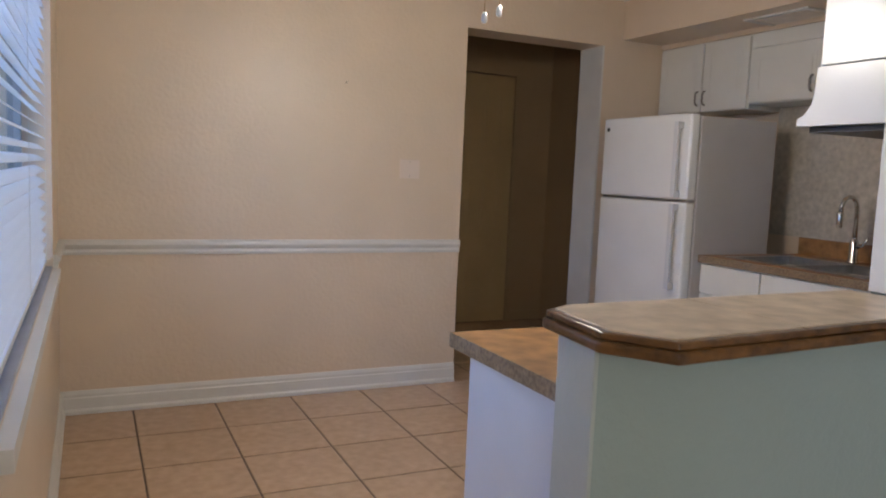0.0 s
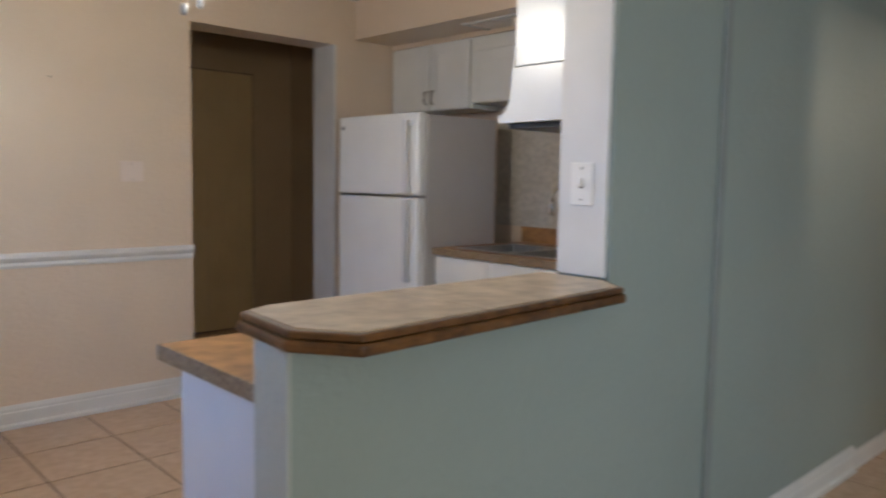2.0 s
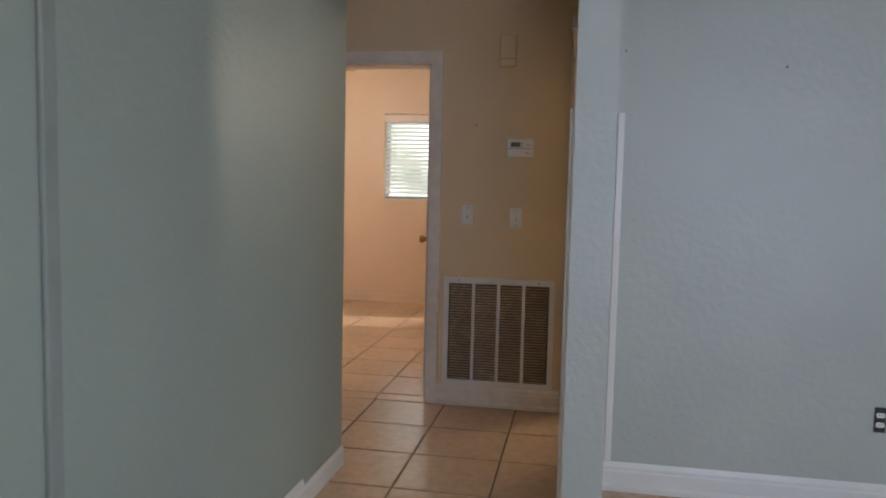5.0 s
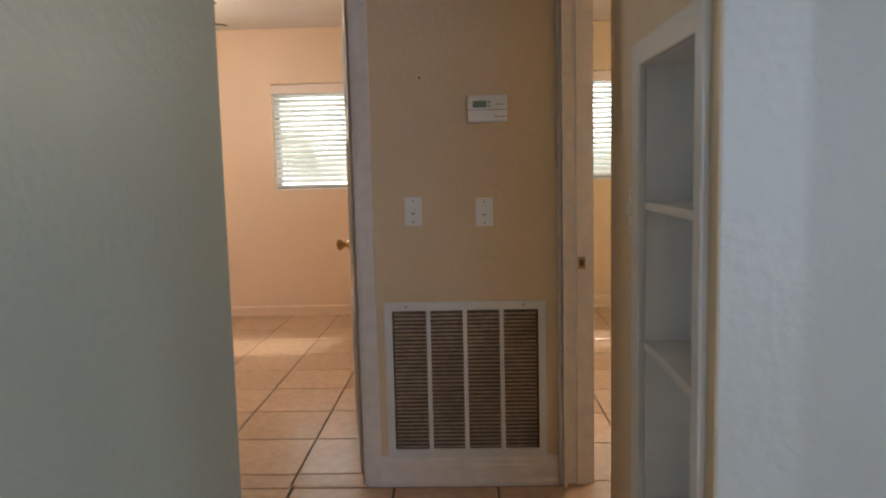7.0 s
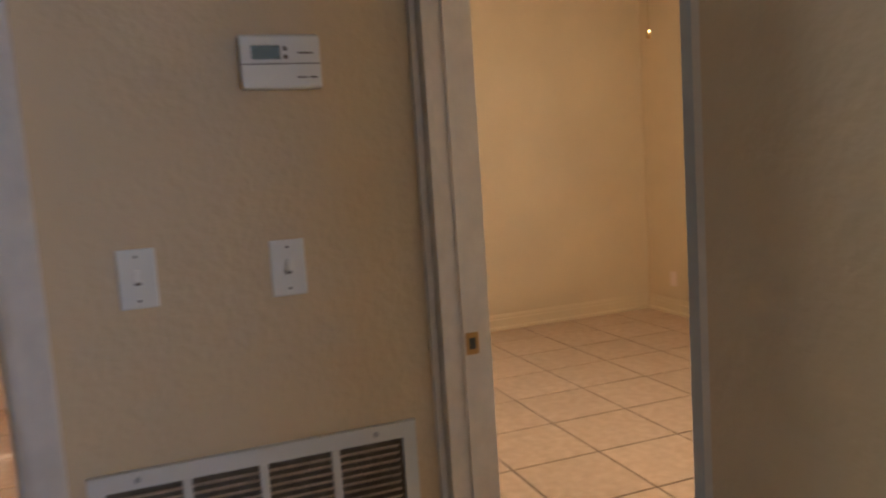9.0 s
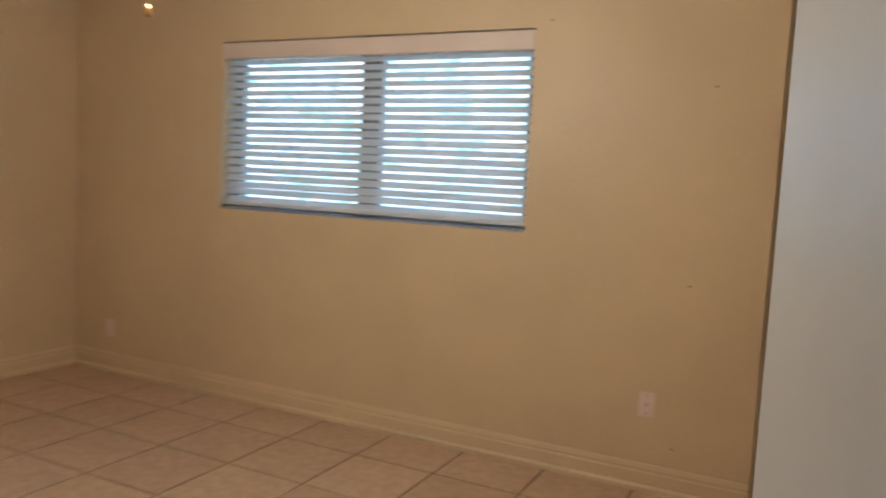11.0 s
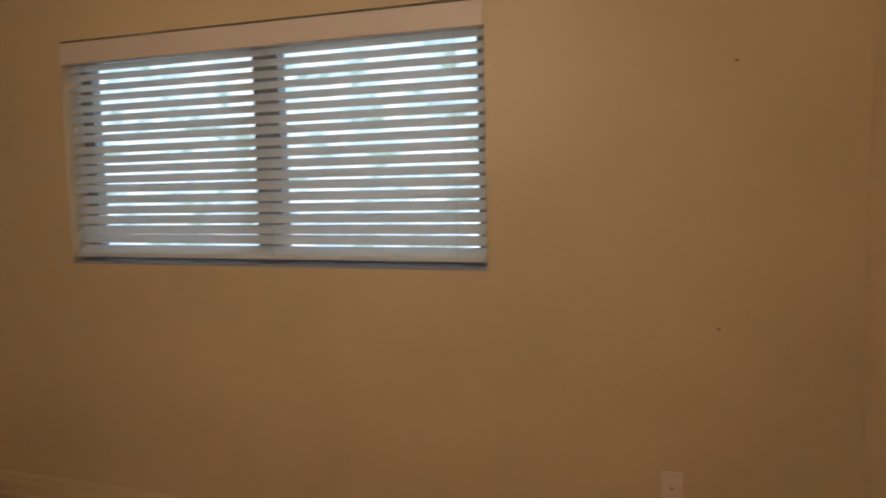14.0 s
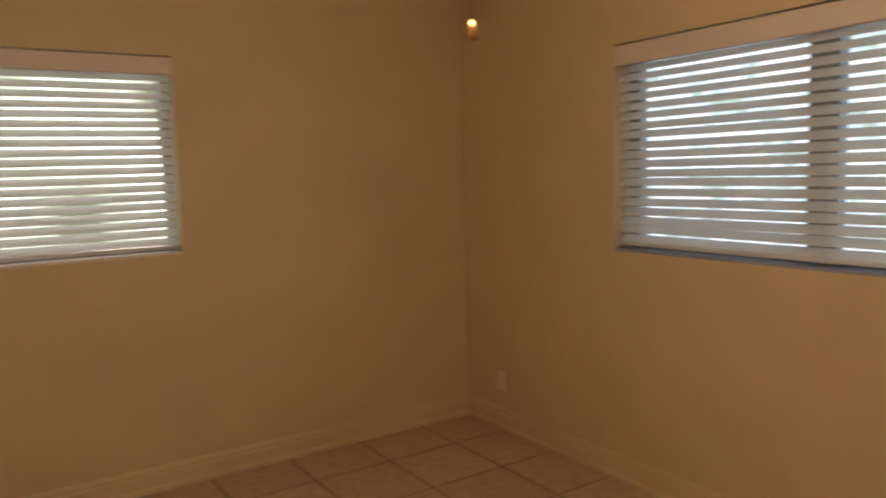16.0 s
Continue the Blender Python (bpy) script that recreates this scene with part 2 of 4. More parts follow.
slab = struct("floor", box(-6.1, 4.3, -4.6, 5.5, -0.12, -0.004), GROUT, "grout bed under beige ceramic floor tiles", "floor")
struct("ceiling", box(-6.1, 4.3, -4.6, 5.5, H, H + 0.12), CEIL, "white textured ceiling", "ceiling")


def wall(name, rows, m, label):
    return struct(name, boxes(*rows), m, label, "wall")


# dining back wall with the opening to the dark hall
OX0, OX1, OZ = -3.42, -2.375, 2.258
YB2 = YB + 0.25
wall("wall_north", [(NX0 - 0.2, OX0, YB, YB2, 0, H), (OX0, OX1, YB, YB2, OZ, H), (OX1, NX1 + 0.12, YB, YB2, 0, H)], CREAM, "smooth cream painted dining wall")
# west wall: dining window opening, plus an unseen opening added for the west fill lamp
WY0, WY1, WZ0, WZ1 = 0.55, 2.75, 0.87, 2.20
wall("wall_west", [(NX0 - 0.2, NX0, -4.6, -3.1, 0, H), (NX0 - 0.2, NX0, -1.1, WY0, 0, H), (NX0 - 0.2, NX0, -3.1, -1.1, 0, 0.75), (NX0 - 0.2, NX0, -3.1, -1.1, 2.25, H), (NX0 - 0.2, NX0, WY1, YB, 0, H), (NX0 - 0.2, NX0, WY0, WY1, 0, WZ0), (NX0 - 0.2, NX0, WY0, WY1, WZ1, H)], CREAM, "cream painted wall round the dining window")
# unseen south wall; its doorway is added to hold the fill lamp
wall("wall_south_living", [(NX0, -4.45, -4.3, -4.1, 0, H), (-2.4, -1.1, -4.3, -4.1, 0, H), (-4.45, -2.4, -4.3, -4.1, 2.15, H)], GREYP, "grey painted living room wall")
wall("wall_kitchen_east", [(NX1, NX1 + 0.12, YP1, YB, 0, H)], CREAM, "cream painted kitchen wall")
PX, HX = -3.665, -4.685   # ends of the partition and of its half wall
wall("wall_partition", [(PX, -1.10, YP0, YP1, 0, H)], SAGE, "grey-green painted partition wall")
struct("wall_partition_end", box(PX - 0.012, PX, YP0 + 0.012, YP1, 1.085, H), TRIM, "white painted end of the partition wall", "wall")
struct("wall_strip", box(-3.08, -3.035, YP0 - 0.014, YP0, 0.0, H, bevel=0.005), SEAM, "seam strip on the partition wall, groove shadow put into its darker colour", "trim")
wall("wall_half", [(HX, PX, YP0, 0.40, 0, 1.039)], SAGE, "grey-green half wall under the breakfast bar")
struct("wall_half_end", box(HX - 0.01, HX, YP0 - 0.003, 0.403, 0, 1.039, bevel=0.002), GREYP, "grey painted end post of the half wall", "wall")
wall("wall_hall_north", [(-1.22, -1.10, YP1, 1.65, 0, H), (-1.22, 0.0, 1.65, 1.77, 0, H)], HALLP, "tan painted hall wall")
# bedroom partition with return grille
LD0, LD1, LDZ = 0.09, 0.87, 2.05
wall("wall_grille", [(0, 0.12, -0.72, LD0, 0, H), (0, 0.12, LD1, 1.77, 0, H), (0, 0.12, LD0, LD1, LDZ, H)], HALLP, "tan painted wall with thermostat and return grille")
struct("wall_bedroom_lining", boxes((0.12, 0.125, -0.74, LD0, 0, H), (0.12, 0.125, LD1, 3.1, 0, H), (0.12, 0.125, LD0, LD1, LDZ, H)), PEACH, "peach painted bedroom side of the hall wall", "wall")
# stub wall with shelf niche
NZ0, NZ1, NXa, NXb = 0.16, 1.55, -1.71, -1.27
SY0, SY1 = -0.90, -0.76
wall("wall_stub_hall_side", [(NXb, -0.85, SY0, SY1, 0, H)], HALLP, "tan painted stub wall beside the niche")
wall("wall_stub", [(-1.795, NXa, SY0, SY1, 0, H), (NXa, NXb, SY0, SY1, 0, NZ0), (NXa, NXb, SY0, SY1, NZ1, H)], GREYP, "grey textured stub wall holding the shelf niche")
wall("wall_stub_skin", [(-1.792, NXa, SY1, SY1 + 0.003, 0, H), (NXa, NXb, SY1, SY1 + 0.003, NZ1, H)], HALLP, "tan painted hall face of the stub wall")
wall("wall_living_east", [(-1.10, -0.98, -4.3, SY0, 0, H)], GREYP, "grey textured living room wall")
struct("trim_living_corner", box(-1.116, -1.10, -0.958, -0.930, 0.126, 1.645, bevel=0.003), TRIM, "white vertical trim strip on the grey living room wall", "trim")
# bedroom door wall
BD0, BD1, BDZ = -0.83, -0.005, 2.05
wall("wall_bedroom_north", [(BD0 - 0.02, BD1 + 0.03, -0.88, -0.74, BDZ + 0.02, H), (BD1 + 0.03, XE, -0.845, -0.74, 0, H)], BEDP, "tan painted wall holding the bedroom door")
wall("wall_bedroom_west", [(-0.98, -0.86, -1.54, SY0, 0, H), (-0.98, -0.585, YS, -1.54, 0, H)], BEDP, "tan painted bedroom wall")
# south bedroom wall with wide window
BX0, BX1, BZ0, BZ1 = 0.64, 2.578, 1.14, 2.117
wall("wall_bedroom_south", [(-0.98, BX0, YS - 0.2, YS, 0, H), (BX1, XE, YS - 0.2, YS, 0, H), (BX0, BX1, YS - 0.2, YS, 0, BZ0), (BX0, BX1, YS - 0.2, YS, BZ1, H)], BEDP, "tan painted bedroom wall under the wide window")
CY0, CY1, CZ0, CZ1 = -2.28, -1.09, 1.175, 2.145
wall("wall_bedroom_east", [(XE, XE + 0.2, YS - 0.2, CY0, 0, H), (XE, XE + 0.2, CY1, -0.81, 0, H), (XE, XE + 0.2, CY0, CY1, 0, CZ0), (XE, XE + 0.2, CY0, CY1, CZ1, H)], BEDP, "tan painted bedroom wall with a small window")
AY0, AY1, AZ0, AZ1 = 0.27, 1.39, 1.144, 2.09
XN = 3.74          # north bedroom outer wall
wall("wall_north_bedroom_east", [(XN, XN + 0.2, -0.81, AY0, 0, H), (XN, XN + 0.2, AY1, 3.22, 0, H), (XN, XN + 0.2, AY0, AY1, 0, AZ0), (XN, XN + 0.2, AY0, AY1, AZ1, H)], PEACH, "peach painted bedroom wall with a window")
wall("wall_north_bedroom_sides", [(0.12, XE, 3.1, 3.22, 0, H), (0.125, XE, -0.74, -0.735, 0, H)], PEACH, "peach painted bedroom side walls")
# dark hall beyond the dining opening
wall("wall_back_hall", [(-4.6, -1.55, 5.17, 5.29, 0, H), (-4.6, -4.48, YB2, 5.17, 0, H), (-1.67, -1.55, YB2, 5.17, 0, H)], DIMP, "wall of the unlit back hall, its dimness put into a brown colour")
# kitchen soffit
struct("soffit", box(-2.22, NX1, YP1, YB, 2.31, H), CREAM, "cream dropped soffit over the kitchen cabinets", "ceiling")


# ---- baseboards and rails ----
def moulding(name, a, b, inward, z0, profile, m, label, category="baseboard"):
    """a run of trim from a to b; profile rows are depth, height."""
    d = Vector((b[0] - a[0], b[1] - a[1], 0))
    n = Vector((inward[0], inward[1], 0))
    bm = bmesh.new()
    ends = []
    for p in (Vector((a[0], a[1], z0)), Vector((b[0], b[1], z0))):
        ends.append([bm.verts.new(p + n * q[0] + Vector((0, 0, q[1]))) for q in profile])
    k = len(profile)
    for i in range(k):
        bm.faces.new((ends[0][i], ends[0][(i + 1) % k], ends[1][(i + 1) % k], ends[1][i]))
    bm.faces.new(ends[0][::-1])
    bm.faces.new(ends[1])
    bmesh.ops.recalc_face_normals(bm, faces=bm.faces[:])
    return struct(name, bm, m, label, category)


BASE = [(0, 0), (0.024, 0), (0.024, 0.018), (0.015, 0.03), (0.015, 0.085), (0.011, 0.092), (0.011, 0.105), (0.004, 0.125), (0, 0.125)]
BASES = [(0, 0), (0.012, 0), (0.012, 0.075), (0.006, 0.09), (0, 0.09)]
RAIL = [(0, 0), (0.012, 0.0), (0.016, 0.015), (0.012, 0.03), (0.022, 0.04), (0.03, 0.055), (0.024, 0.07), (0.012, 0.078), (0, 0.08)]
WB = "white painted profiled baseboard"
moulding("baseboard", (NX0, YB), (OX0, YB), (0, -1), 0, BASE, TRIM, WB)
moulding("baseboard", (NX0, -4.0), (NX0, YB - 0.024), (1, 0), 0, BASE, TRIM, WB)
moulding("baseboard", (HX, YP0), (-1.61, YP0), (0, -1), 0, BASE, TRIM, WB)
moulding("baseboard", (-1.61, YP0), (-1.10, YP0), (0, -1), 0, BASES, TRIM, WB)
moulding("baseboard", (-1.10, -4.1), (-1.10, SY0), (-1, 0), 0, BASE, TRIM, WB)
moulding("baseboard", (-1.795, SY0 - 0.01), (-1.795, SY1 + 0.01), (-1, 0), 0, BASE, TRIM, WB)
moulding("baseboard", (0, -0.70), (0, 0.045), (-1, 0), 0, BASE, OLDTRIM, WB)
moulding("baseboard", (-0.585, YS), (XE, YS), (0, 1), 0, BASE, BEDP, "tan painted baseboard")
moulding("baseboard", (XE, YS + 0.012), (XE, -0.88), (-1, 0), 0, BASE, BEDP, "tan painted baseboard")
moulding("baseboard", (-0.585, YS + 0.012), (-0.585, -1.54), (1, 0), 0, BASE, BEDP, "tan painted baseboard")
moulding("baseboard", (XN, -0.73), (XN, 3.1), (-1, 0), 0, BASES, PEACH, "peach painted baseboard")
moulding("baseboard", (-4.48, 5.17), (-2.86, 5.17), (0, -1), 0, BASES, DIMP, "baseboard coloured dark brown for the dimness of the back hall")
moulding("baseboard", (-2.03, 5.17), (-1.67, 5.17), (0, -1), 0, BASES, DIMP, "baseboard coloured dark brown for the dimness of the back hall")
moulding("chair_rail", (NX0, YB), (OX0, YB), (0, -1), 0.848, RAIL, TRIM, "white moulded chair rail", "trim")
moulding("chair_rail", (NX0, WY1 + 0.05), (NX0, YB - 0.03), (1, 0), 0.848, RAIL, TRIM, "white moulded chair rail", "trim")


# ---- windows and blinds ----
def window(name, w, h, m, label, split=True, sill=None, jamb=0.04, post=0.03):
    """local frame: x along the wall, y into the room, z up, origin at the opening's lower corner on the wall's inner face."""
    t = tagged(new(name), label, "window", kind="structure")
    t.matrix_world = m
    part("window_frame", boxes((0, w, -0.16, -0.11, 0, 0.04), (0, w, -0.16, -0.11, h - 0.04, h), (0, jamb, -0.16, -0.11, 0.04, h - 0.04),
                               (w - jamb, w, -0.16, -0.11, 0.04, h - 0.04), *([(w / 2 - post, w / 2 + post, -0.165, -0.105, 0.04, h - 0.04)] if split else [])), ALU, t)
    for x0, x1 in (((jamb, w / 2 - post), (w / 2 + post, w - jamb)) if split else ((jamb, w - jamb),)):
        g = part("pane", box(x0, x1, -0.14, -0.136, 0.04, h - 0.04), GLASS, t, "clear glass pane")
        g.visible_shadow = False
    if sill:
        part("window_sill", box(0.0, w, -0.10, -0.002, -0.002, 0.012, bevel=0.003), sill, t)
    return t


def blind(w, h, m, label, tilt, valance=0.09, pitch=0.0445, depth=-0.045, group="window blinds"):
    t = thing("window_blind", label, "window blind", group, m)
    part("valance", box(0.0, w, depth + 0.012, depth + 0.05, h - valance, h - 0.009, bevel=0.003), VALANCE if valance > 0.05 else WHITE, t, "pinkish white valance board")
    part("headrail", box(0.01, w - 0.01, depth - 0.03, depth + 0.01, h - valance + 0.005, h - valance + 0.04), ALU, t)
    c, s = math.cos(radians(tilt)), math.sin(radians(tilt))
    bm = bmesh.new()
    n, sw, th = 5, 0.050, 0.0022
    rows = []
    for i in range(n):
        u = -sw / 2 + sw * i / (n - 1)
        v = 0.003 * (1 - (2 * i / (n - 1) - 1) ** 2)
        for dv in (0, th):
            rows.append((u * c + (v + dv) * s, -u * s + (v + dv) * c))
    a = [bm.verts.new((0.012, y, z)) for y, z in rows]
    b = [bm.verts.new((w - 0.012, y, z)) for y, z in rows]
    for i in range(n - 1):
        k = 2 * i
        bm.faces.new((a[k], b[k], b[k + 2], a[k + 2]))
        bm.faces.new((a[k + 1], a[k + 3], b[k + 3], b[k + 1]))
        bm.faces.new((a[k], a[k + 2], a[k + 3], a[k + 1]))
        bm.faces.new((b[k], b[k + 1], b[k + 3], b[k + 2]))
    bm.faces.new((a[0], a[1], b[1], b[0]))
    bm.faces.new((a[-2], b[-2], b[-1], a[-1]))
    bmesh.ops.recalc_face_normals(bm, faces=bm.faces[:])
    me = mesh_of("slat", bm, SLAT)
    z = h - valance - 0.015
    k = 0
    while z > 0.058:
        o = new("slat", me)
        o.parent = t
        o.matrix_local = pose(0, depth, z, random.uniform(-1.2, 1.2), random.uniform(-0.12, 0.12), 0)
        z -= pitch
        k += 1
    part("bottom_rail", box(0.012, w - 0.012, depth - 0.024, depth + 0.024, 0.028, 0.048, bevel=0.004), WHITE, t)
    for x in (0.12, w * 0.5 - 0.06, w - 0.12) if w > 1.4 else (0.12, w - 0.12):
        part("ladder_cord", boxes((x - 0.0012, x + 0.0012, depth + 0.026, depth + 0.0275, 0.04, h - valance)), CORD, t)
    part("tilt_wand", cyl(0.004, 0.34, pose(w - 0.08 if w > 1.4 else 0.08, depth + 0.036, h - valance - 0.17), n=8), WHITE, t)
    return t


m_south = pose(BX0, YS, BZ0)
window("window_1", BX1 - BX0, BZ1 - BZ0, m_south, "two-pane sliding window in a deep tan reveal", True, SILLM, 0.06, 0.06)
blind(BX1 - BX0, BZ1 - BZ0, m_south, "white faux-wood blind with open tilted slats", 43, valance=0.10)
m_e = pose(XE, CY0, CZ0, 0, 0, 90)
window("window_2", CY1 - CY0, CZ1 - CZ0, m_e, "aluminium window in the bedroom wall", False, OLDTRIM)
blind(CY1 - CY0, CZ1 - CZ0, m_e, "white blind with nearly closed sunlit slats", 47)
m_n = pose(XN, AY0, AZ0, 0, 0, 90)
window("window_3", AY1 - AY0, AZ1 - AZ0, m_n, "aluminium window in the peach bedroom", False, OLDTRIM)
blind(AY1 - AY0, AZ1 - AZ0, m_n, "white blind with nearly closed slats, sun behind", 50)
m_w = pose(NX0, WY1, WZ0, 0, 0, -90)
window("window_4", WY1 - WY0, WZ1 - WZ0, m_w, "wide dining window with aluminium frame", True, SILLM)
blind(WY1 - WY0, WZ1 - WZ0, m_w, "white mini blind hanging over the dining window", 30, valance=0.04)
struct("window_casing", boxes((NX0, NX0 + 0.03, WY0 - 0.03, WY1 + 0.03, WZ0 - 0.045, WZ0 - 0.003)), TRIM, "white window stool below the dining blind", "trim")
# unseen frame, made up for the opening with the south fill lamp
struct("patio_door", boxes((-4.45, -4.39, -4.25, -4.2, 0, 2.15), (-2.46, -2.4, -4.25, -4.2, 0, 2.15), (-3.46, -3.39, -4.25, -4.2, 0, 2.09), (-4.39, -2.46, -4.25, -4.2, 2.09, 2.15)), ALU, "unseen aluminium door frame added round the south fill lamp", "door")

# outside
struct("ground", box(-60, 60, -60, 60, -0.5, -0.3), GROUND, "green lawn round the house", "ground")
BK1 = backdrop_mat("south_view", (0.34, 0.46, 0.40), (0.62, 0.80, 0.98), (0.90, 0.96, 1.0), 2.5, 4.5)
BK2 = backdrop_mat("east_view", (0.06, 0.08, 0.04), (0.42, 0.46, 0.38), (1.0, 1.0, 1.0), 6.5, 0.9)
BK3 = backdrop_mat("west_view", (0.07, 0.15, 0.50), (0.22, 0.42, 1.0), (0.62, 0.80, 1.0), 4.2, 1.2)
struct("backdrop_south", box(-6, 9, -9.05, -9.0, -0.3, 7), BK1, "bright garden foliage and sky beyond the window", "backdrop")
struct("backdrop_east", box(8.0, 8.05, -8, 6, -0.3, 3.4), BK2, "bright garden foliage beyond the window", "backdrop")
struct("backdrop_west", box(-10.05, -10.0, -6, 9, -0.3, 7), BK3, "blue shaded garden beyond the window", "backdrop")


# ---- doors ----
def casing(name, bm, m, label="white painted door casing"):
    return struct(name, bm, m, label, "trim")


def hinged_door(name, w, h, m, material, label, knob=None, panels=True):
    """a door slab, six-panelled or flush: local x along the width from the hinge, y thickness, z up."""
    t = tagged(new(name), label, "door", kind="structure")
    t.matrix_world = m
    part("slab", box(0, w, -0.0175, 0.0175, 0, h, bevel=0.002), material, t)
    for sgn in (1, -1) if panels else ():
        for z0, z1 in ((0.12, 0.70), (0.86, 1.44), (1.58, h - 0.12)):
            for x0, x1 in ((0.11, w / 2 - 0.045), (w / 2 + 0.045, w - 0.11)):
                y = sgn * 0.0175
                bm = boxes((x0, x1, min(y, y + sgn * 0.004), max(y, y + sgn * 0.004), z0, z0 + 0.02), (x0, x1, min(y, y + sgn * 0.004), max(y, y + sgn * 0.004), z1 - 0.02, z1),
                           (x0, x0 + 0.02, min(y, y + sgn * 0.004), max(y, y + sgn * 0.004), z0 + 0.02, z1 - 0.02), (x1 - 0.02, x1, min(y, y + sgn * 0.004), max(y, y + sgn * 0.004), z0 + 0.02, z1 - 0.02))
                add_box(bm, x0 + 0.035, x1 - 0.035, min(y, y + sgn * 0.005), max(y, y + sgn * 0.005), z0 + 0.035, z1 - 0.035)
                part("panel", bm, material, t)
    if knob:
        for sgn in (1, -1):
            prof = [(0.031, 0), (0.031, 0.006), (0.014, 0.010), (0.012, 0.03), (0.024, 0.04), (0.029, 0.052), (0.026, 0.064), (0.012, 0.071)]
            part("door_knob", lathe(prof, pose(w - 0.065, sgn * 0.0175, 0.93, -90 * sgn, 0, 0)), knob, t)
        part("latch", box(w, w + 0.002, -0.011, 0.011, 0.90, 0.96), knob, t)
    return t


# bedroom door, standing open
ang = math.degrees(math.atan2(-0.70, 0.185))
hinged_door("door_1", 0.75, 2.03, pose(-0.80, -0.79, 0.008, 0, 0, ang), DOORW, "smooth white flush bedroom door standing open", PEWTER, panels=False)
casing("door_frame_1", boxes((BD1, BD1 + 0.028, -0.85, -0.735, 0, BDZ), (BD0 - 0.02, BD0, -0.885, -0.765, 0, BDZ), (BD0 - 0.02, BD1 + 0.028, -0.885, -0.735, BDZ, BDZ + 0.02),
                             (BD1 - 0.011, BD1, -0.82, -0.78, 0, BDZ)), OLDTRIM, "worn white jamb of the bedroom door")
casing("door_casing_1", boxes((BD1 - 0.042, BD1 + 0.02, -0.735, -0.721, 0, BDZ + 0.06), (-0.018, -0.001, -0.719, -0.705, 0, BDZ + 0.06), (BD0 - 0.005, BD1 - 0.005, -0.735, -0.72, BDZ + 0.005, BDZ + 0.06)), OLDTRIM, "worn white casing round the bedroom door")
sp = tagged(part("strike_plate", box(BD1 - 0.014, BD1 - 0.0112, -0.815, -0.785, 0.902, 0.952, bevel=0.0006), BRASS), "brass strike plate on the worn door jamb", "strike plate")
part("latch_hole", box(BD1 - 0.0148, BD1 - 0.0141, -0.808, -0.792, 0.914, 0.94), DARK, sp)
# north bedroom door, open into its room
hinged_door("door_2", 0.76, 2.02, pose(0.125, LD0 + 0.035, 0.008, 0, 0, 10), DOORW, "cream panelled door standing open into the bedroom", BRASS)
casing("door_frame_2", boxes((-0.002, 0.127, LD0, LD0 + 0.02, 0, LDZ), (-0.002, 0.127, LD1 - 0.02, LD1, 0, LDZ), (-0.002, 0.127, LD0 + 0.02, LD1 - 0.02, LDZ - 0.02, LDZ)), OLDTRIM, "worn white jamb of the north bedroom door")
casing("door_casing_2", boxes((-0.018, -0.002, LD0 - 0.055, LD0 + 0.004, 0, LDZ + 0.055), (-0.024, -0.018, LD0 - 0.055, LD0 - 0.035, 0, LDZ + 0.055), (-0.018, -0.002, LD1 - 0.004, LD1 + 0.055, 0, LDZ + 0.055), (-0.018, -0.002, LD0 + 0.004, LD1 - 0.004, LDZ - 0.004, LDZ + 0.055)), OLDTRIM, "worn white casing round the north bedroom door")
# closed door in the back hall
hinged_door("door_3", 0.71, 2.215, pose(-2.80, 5.148, 0.01), DOORP, "tan panelled door, closed, its colour dimmed for the unlit back hall", None)
casing("door_casing_3", boxes((-2.085, -2.03, 5.11, 5.168, 0, 2.235), (-2.86, -2.805, 5.11, 5.168, 0, 2.235), (-2.86, -2.03, 5.11, 5.168, 2.235, 2.29)), DIMP, "back hall door casing, dimness put into its brown colour")
struct("trim_opening", boxes((OX1 - 0.012, OX1 + 0.002, YB - 0.003, YB2 + 0.003, 0, OZ)), TRIM, "white edge of the dining opening", "trim")

# ---- niche shelves ----
nf = thing("shelf_niche", "white framed open niche with three shelves in the stub wall", "shelf niche")
part("back_panel", box(NXa, NXb, SY0 + 0.004, SY0 + 0.012, NZ0, NZ1), PLATE, nf)
for x0, x1, z0, z1 in ((NXa - 0.035, NXa + 0.008, NZ0 - 0.05, NZ1 + 0.05), (NXb - 0.008, NXb + 0.065, NZ0 - 0.05, NZ1 + 0.05), (NXa + 0.008, NXb - 0.008, NZ1 - 0.008, NZ1 + 0.05), (NXa + 0.008, NXb - 0.008, NZ0 - 0.05, NZ0 + 0.008)):
    part("frame_board", box(x0, x1, SY1, SY1 + 0.018, z0, z1, bevel=0.004), TRIM, nf)
part("lining", boxes((NXa, NXa + 0.008, SY0 + 0.012, SY1, NZ0, NZ1), (NXb - 0.008, NXb, SY0 + 0.012, SY1, NZ0, NZ1), (NXa + 0.008, NXb - 0.008, SY0 + 0.012, SY1, NZ1 - 0.008, NZ1)), PLATE, nf)
for z in (0.50, 0.885, 1.215):
    part("shelf", box(NXa + 0.008, NXb - 0.008, SY0 + 0.012, SY1 + 0.004, z, z + 0.02, bevel=0.003), TRIM, nf)
tagged(part("soap_dish", prism([(-0.05 + 0.0, -0.025), (0.05, -0.025), (0.058, 0.0), (0.05, 0.025), (-0.05, 0.025), (-0.058, 0.0)], 0, 0.022, 0.006, pose(-1.60, SY1 - 0.05, 1.2355)), OLDTRIM), "small pale plastic box lying on the niche shelf", "box")

